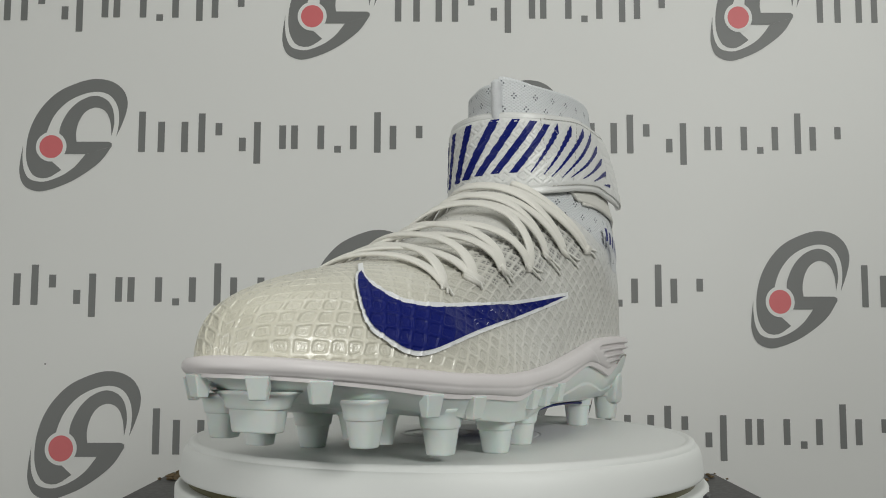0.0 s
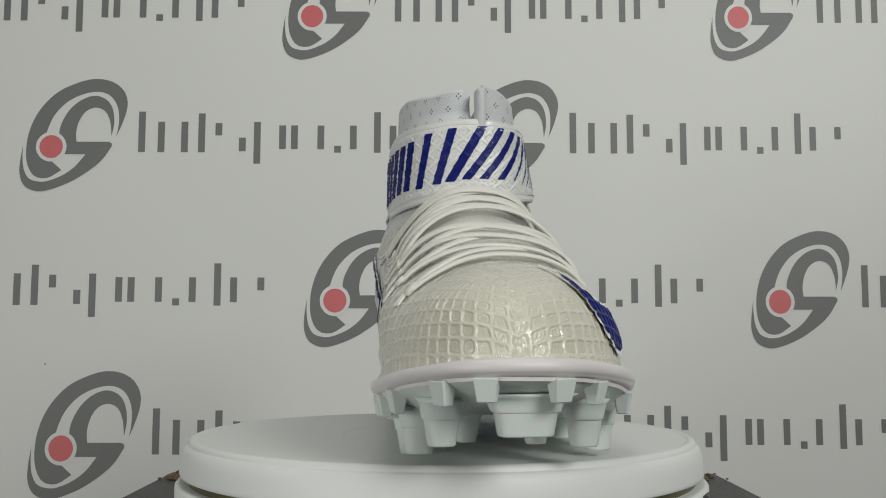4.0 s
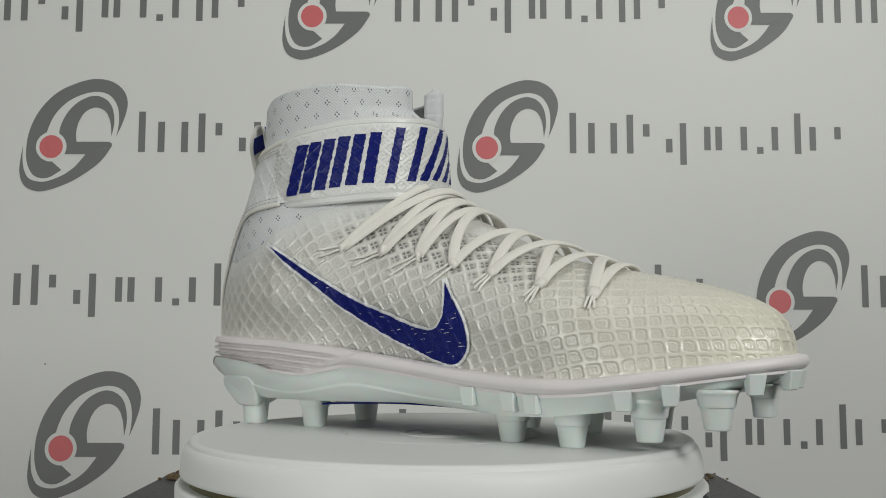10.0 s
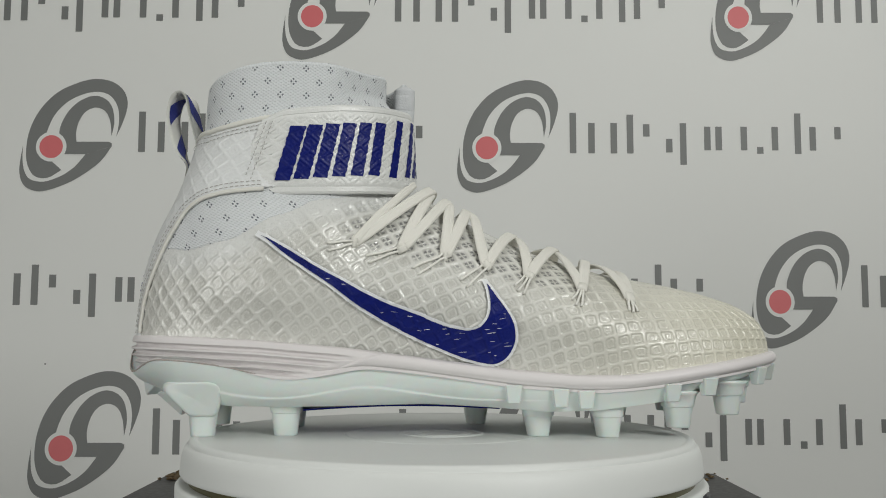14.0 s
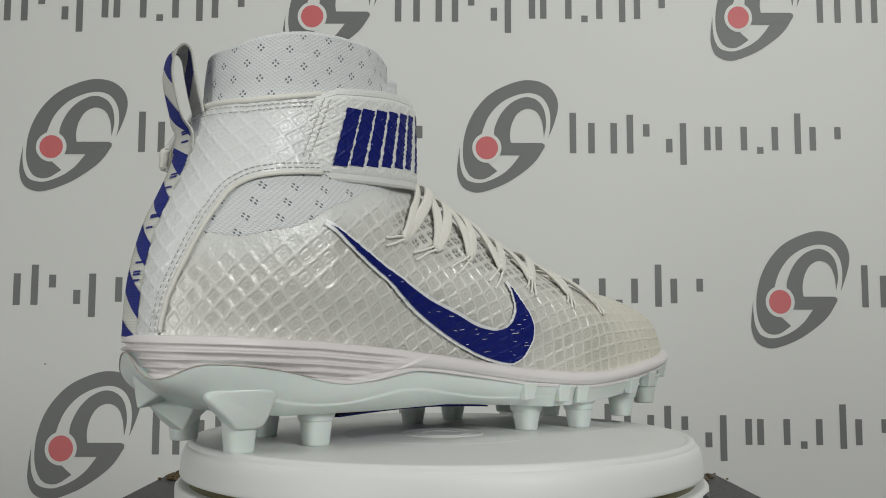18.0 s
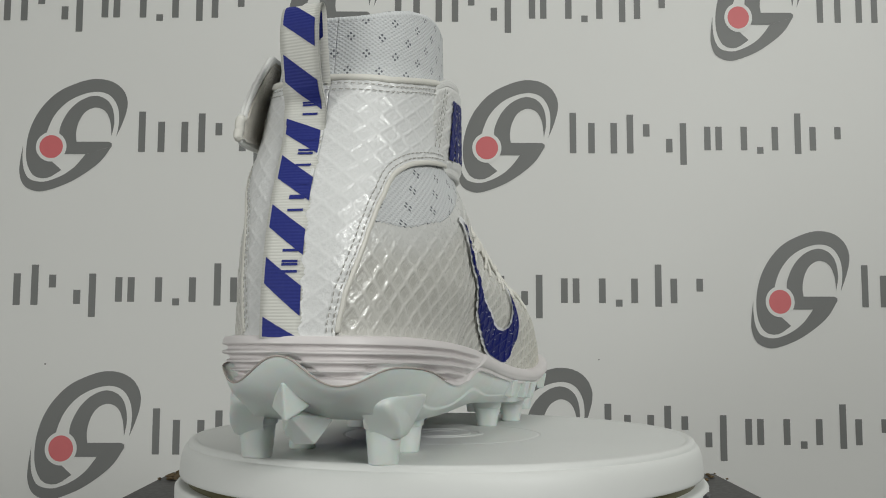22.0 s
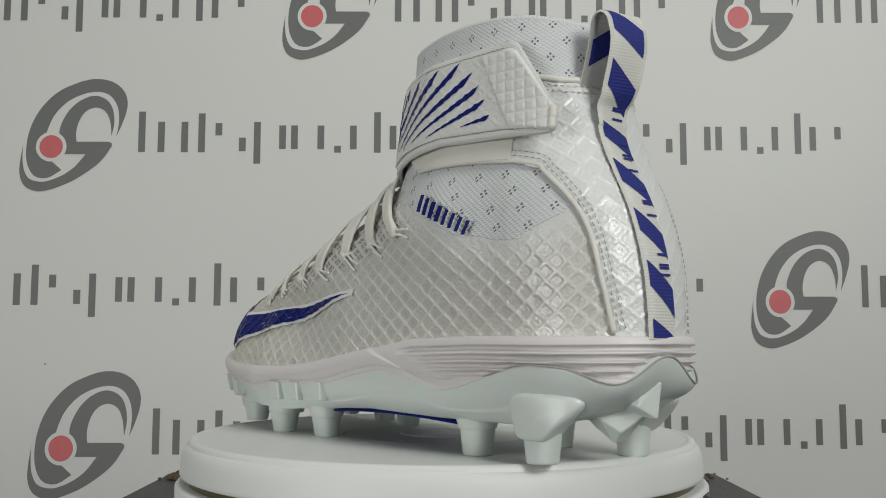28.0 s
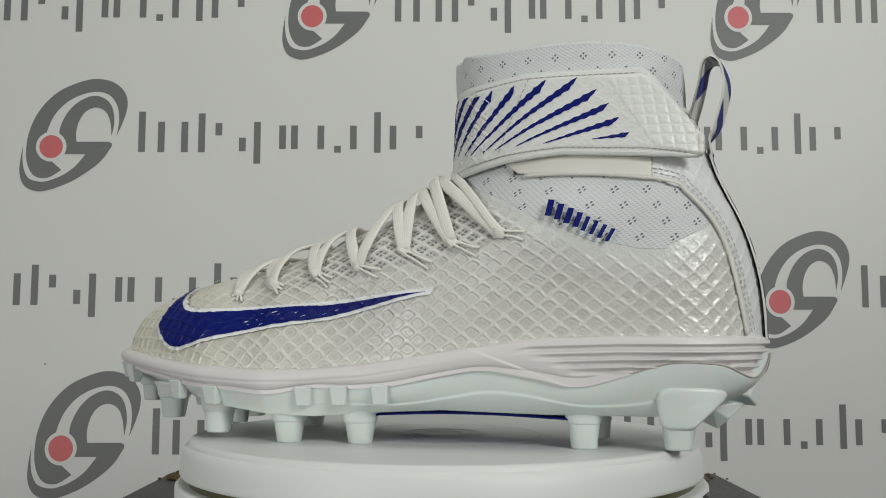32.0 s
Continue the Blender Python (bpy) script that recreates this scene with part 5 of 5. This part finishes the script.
# ---- the boot: heel ribbon ----
def boot_ribbon(root):
    """A woven ribbon up the heel that stands off as a pull loop at the top."""
    zs = np.linspace(0.0405, 0.112, 40)
    line = [(float(np.interp(z, HEEL_Z, HEEL_X)) - 0.0013, z) for z in zs]
    loop = [(-0.1128, 0.1175), (-0.1160, 0.1235), (-0.1190, 0.1330), (-0.1203, 0.1410), (-0.1188, 0.1483), (-0.1158, 0.1508), (-0.1132, 0.1487), (-0.1116, 0.1415), (-0.1097, 0.1340), (-0.1078, 0.1275), (-0.1070, 0.1225)]
    path2 = smooth_path([(a, b) for a, b in line[::6]] + loop, 220)
    n = len(path2)
    run = np.r_[0, np.cumsum(np.hypot(*np.diff(path2, axis=0).T))]
    tan = np.gradient(path2, axis=0)
    tan /= np.linalg.norm(tan, axis=1, keepdims=True)
    nor = np.stack([-tan[:, 1], tan[:, 0]], 1)
    yc, hw = 0.0262, 0.0073

    def twist(y, z):
        """The free loop is turned a little about its upright axis."""
        return 0.26 * (y - yc) * float(ease((z - 0.114) / 0.014))

    def strip(y0, y1, off, thick, i0=0, i1=n, skew=None):
        m = 6
        vs, uv = [], []
        rows = range(i0, i1)
        sheets = []
        for side in (0, 1):
            o = off + (thick if side else 0)
            sheet = []
            for i in rows:
                for k in range(m):
                    t = k / (m - 1)
                    hug = 0.0009 * (2 * t - 1) ** 2 * (path2[i, 1] < 0.112) * (i < n // 2)
                    hug += twist(y0 + (y1 - y0) * t, path2[i, 1])
                    sheet.append((path2[i, 0] + nor[i, 0] * o + hug, y0 + (y1 - y0) * t, path2[i, 1] + nor[i, 1] * o))
                    uv.append((y0 + (y1 - y0) * t, run[i]))
            sheets.append(sheet)
        vs = sheets[0] + sheets[1]
        f = grid_faces(len(rows), m)
        return vs, np.vstack([f, f + len(rows) * m]), uv

    vs, f, uv = strip(yc - hw, yc + hw, 0.0, 0.0007)
    m, rows = 6, n
    k0 = rows * m
    rim = [[i * m, (i + 1) * m, k0 + (i + 1) * m, k0 + i * m] for i in range(rows - 1)] + [[i * m + m - 1, (i + 1) * m + m - 1, k0 + (i + 1) * m + m - 1, k0 + i * m + m - 1] for i in range(rows - 1)]
    ribbon = raw("heel_ribbon", vs, np.vstack([f, rim]), M_RIBBON, root, "grey-white woven heel ribbon and pull loop", None, uv)
    # slanted blue blocks; heights of the inner-side and outer-side ends along the ribbon
    length = run[-1]
    z_run = lambda z: float(np.interp(z, path2[:160, 1], run[:160]))
    blocks = [(0.041, 0.0471, 0.036, 0.0405), (0.0574, 0.0657, 0.0473, 0.0566), (0.0752, 0.0828, 0.0662, 0.0744), (0.0918, 0.1002, 0.0838, 0.0919), (0.1080, 0.1135, 0.1005, 0.1090),
              (0.1258, 0.1344, 0.1163, 0.1253)]
    spans = [tuple(z_run(max(z, 0.0405)) for z in b) for b in blocks]
    top = z_run(0.1439)
    for s0 in (0.0, 0.0188, 0.0375):
        spans.append((top + s0, top + s0 + 0.0093, top + s0 - 0.0084, top + s0 + 0.0008))
    # in the loop the blocks show on the ribbon's inside too
    for a0, a1, b0, b1, off in [(*q, 0.0009) for q in spans] + [(*q, -0.0002) for q in spans[5:]]:
        if min(a1, b1) > length - 0.001:
            continue
        vs, uv = [], []
        m = 14
        for i in range(12):
            s = i / 11
            for k in range(m):
                t = k / (m - 1)
                lo, hi = a0 + (b0 - a0) * t, a1 + (b1 - a1) * t
                r = min(max(lo + (hi - lo) * s, 0.0), length)
                x, z = np.interp(r, run, path2[:, 0]), np.interp(r, run, path2[:, 1])
                nx, nz = np.interp(r, run, nor[:, 0]), np.interp(r, run, nor[:, 1])
                y = yc + 0.0062 - 0.0120 * t
                hug = 0.0009 * ((y - yc) / hw) ** 2 * (z < 0.112) * (r < length / 2) + twist(y, z)
                vs.append((x + nx * off + hug, y, z + nz * off))
                uv.append((y, r))
        raw("ribbon_block", vs, grid_faces(12, m), M_RIBBON_BLUE, ribbon, "woven royal blue slanted block", None, uv)
    # short bars woven across the ribbon, in pairs, between the blocks
    for lo, hi in ((0.0610, 0.0632), (0.0642, 0.0676), (0.0806, 0.0846), (0.0853, 0.0895), (0.0962, 0.1004), (0.1016, 0.1056), (0.1148, 0.1182), (0.1192, 0.1228)):
        for z in (lo, hi):
            vs, uv = [], []
            for i in range(3):
                r = z_run(z) + 0.00042 * (i - 1)
                x, h = np.interp(r, run, path2[:, 0]), np.interp(r, run, path2[:, 1])
                nx, nz = np.interp(r, run, nor[:, 0]), np.interp(r, run, nor[:, 1])
                for y in (0.0217, 0.0243, 0.0269):
                    vs.append((x + nx * 0.0011 + 0.0001 + twist(y, h), y, h + nz * 0.0011))
                    uv.append((y, r))
            raw("ribbon_bar", vs, grid_faces(3, 3), M_RIBBON_BLUE, ribbon, "", None, uv)


# ---- the boot: seams, stitches and small marks ----
def side_point(x, z, inner, lift):
    """The point of the boot's outer or inner side at x, z."""
    sel = FORM[:, AROUND:] if inner else FORM[:, :AROUND]
    nn = NORMAL[:, AROUND:] if inner else NORMAL[:, :AROUND]
    d = (sel[..., 0] - x) ** 2 + (sel[..., 2] - z) ** 2
    k = np.unravel_index(int(np.argmin(d)), d.shape)
    return sel[k] + nn[k] * lift, nn[k]


def dashes(path, ups, step=0.0023, share=0.62, r=0.00011):
    """Short stitches along a path, joined into one mesh."""
    path, ups = np.asarray(path), np.asarray(ups)
    run = np.r_[0, np.cumsum(np.linalg.norm(np.diff(path, axis=0), axis=1))]
    vs, fs, base = [], [], 0
    s = 0.0
    while s + step < run[-1]:
        at = np.linspace(s, s + step * share, 3)
        pts = np.stack([np.interp(at, run, path[:, k]) for k in range(3)], 1)
        up = np.stack([np.interp(at, run, ups[:, k]) for k in range(3)], 1)
        v, f, _ = tube(pts, r, 5, 1.6, up)
        vs.append(v)
        fs.append(f + base)
        base += len(v)
        s += step
    return np.vstack(vs), np.vstack(fs)


def trace(points, inner, lift, n=90):
    line = smooth_path(points, n)
    got = [side_point(x, z, inner, lift) for x, z in line]
    p, u = np.array([g[0] for g in got]), np.array([g[1] for g in got])
    for _ in range(3):
        p[1:-1] = (p[:-2] + 2 * p[1:-1] + p[2:]) / 4
    return p, u


def boot_seams(root):
    for inner in (False, True):
        zs = [0.0425, 0.055, 0.068, 0.080, 0.089, 0.095]
        pts = [(float(panel_edge(z, inner)), z) for z in zs]
        pts += [(-0.1015, 0.0990), (-0.090, 0.1012), (-0.078, 0.1022)] if not inner else [(-0.0985, 0.0985), (-0.086, 0.1005), (-0.066, 0.1019), (-0.0430, 0.1024)]
        p, u = trace(pts, inner, 0.0012)
        v, f, _ = tube(p, 0.0007, 7, 1.3, u)
        raw("piping", v, f, M_EDGE, root, "cream bound seam edge")
        for back in (0.0018, 0.0036):
            side = np.cross(np.gradient(p, axis=0), u)
            side /= np.linalg.norm(side, axis=1, keepdims=True) + 1e-9
            if side[:, 0].mean() > 0:
                side = -side
            v, f = dashes(p + side * back + u * 0.0006, u)
            raw("stitching", v, f, M_STITCH, root, "grey stitching")
    # bound top of the heel panel, round the back
    row = int(np.argmin(np.abs(FORM[:, AROUND // 2, 2] - 0.128) + (np.arange(FORM.shape[0]) < 563)))
    ring = FORM[row]
    nn = NORMAL[row]
    for dz, rad, mat, name in ((0.0, 0.0010, M_EDGE, "piping"), (-0.0028, 0, M_STITCH, "stitching"), (-0.0046, 0, M_STITCH, "stitching")):
        # walk round the heel from the outer side to the inner side
        order = list(range(AROUND - 1, -1, -1)) + list(range(2 * AROUND - 2, AROUND - 1, -1))
        pts, ups = [], []
        for k in order:
            x = ring[k, 0]
            if x > -0.072:
                continue
            z = float(PANEL_TOP(x)) + dz
            rr = int(np.argmin(np.abs(FORM[535:, k, 2] - z))) + 535
            pts.append(FORM[rr, k] + NORMAL[rr, k] * 0.0014)
            ups.append(NORMAL[rr, k])
        pts, ups = np.array(pts), np.array(ups)
        keep = np.r_[True, np.linalg.norm(np.diff(pts, axis=0), axis=1) > 0.0002]
        pts, ups = pts[keep], ups[keep]
        if rad:
            v, f, _ = tube(pts, rad, 7, 1.2, ups)
        else:
            v, f = dashes(pts + ups * 0.0006, ups)
        raw(name, v, f, mat, root)
    # stitched attachment of the strap on the outer side, and round its tab
    def strap_line(a0, a1, t0, t1, lift, n=40):
        pts, ups = [], []
        for s in np.linspace(0, 1, n):
            a, t = a0 + (a1 - a0) * s, t0 + (t1 - t0) * s
            x, y = ankle_line(a)
            inn = a < 0
            zt = float((STRAP_TOP_IN if inn else STRAP_TOP_OUT)(x))
            zl = float((STRAP_LOW_IN if inn else STRAP_LOW_OUT)(x))
            off = strap_off(a, x, t) + 0.0010 + lift
            z = zl + (zt - zl) * t
            px, py = ankle_line(a, off, z)
            qx, qy = ankle_line(a, off + 0.002, z)
            pts.append((px, py, zl + (zt - zl) * t))
            ups.append((qx - px, qy - py, 0))
        return np.array(pts), np.array(ups) / 0.002
    for a0, a1, t0, t1 in ((2.10, 1.86, 0.03, 0.97), (2.04, 1.80, 0.03, 0.97), (-1.30, -1.02, 0.95, 0.06), (-1.02, -2.60, 0.06, 0.06), (-1.30, -2.05, 0.95, 0.95), (-0.66, -0.66, 0.95, 0.06), (-1.30, -0.66, 0.95, 0.95), (-1.02, -0.66, 0.06, 0.06)):
        p, u = strap_line(a0, a1, t0, t1, 0.0002)
        v, f = dashes(p, u)
        raw("stitching", v, f, M_STITCH, root)


def small_marks(root, cast):
    """A slanted row of short blue bars by the inner ankle."""
    for k in range(8):
        a, za, b, zb = -53.0 - 3.2 * k, 91.4 - 1.5 * k, -51.2 - 3.05 * k, 85.9 - 1.36 * k
        w = 2.1 if k < 4 else 1.6
        band("ankle_bar", cast, (-0.202, 0.363, 0.041), plane_y(0.057, (a, za), ((a + b) / 2, (za + zb) / 2), (b, zb)),
             plane_y(0.057, (a - w, za - 0.3), ((a + b) / 2 - w, (za + zb) / 2 - 0.3), (b - w, zb - 0.3)), 0.0027, M_BLUE, root, "", 18, 8)


# ---- putting the boot together ----
def football_boot():
    root = thing("football_boot", "white high-top football boot with blue marks and moulded studs", "shoe")
    upper, sock, panel = boot_skin(root)
    cast = Caster(upper, sock, panel)
    side_marks(upper, Caster())
    boot_sole(root)
    strap = boot_strap(root)
    strap_print(strap)
    boot_laces(root, cast)
    boot_ribbon(root)
    boot_seams(root)
    small_marks(sock, cast)
    return root


room()
banner()
TURNTABLE, PLATTER = turntable()
black_box()
BOOT = football_boot()


def motions():
    rows = [(float(t), pose(0, 0, 0, 0, 0, 8.85 * (t - 13) + 0.08)) for t in range(0, 33)]
    walk(BOOT, rows)
    walk(PLATTER, rows)


motions()
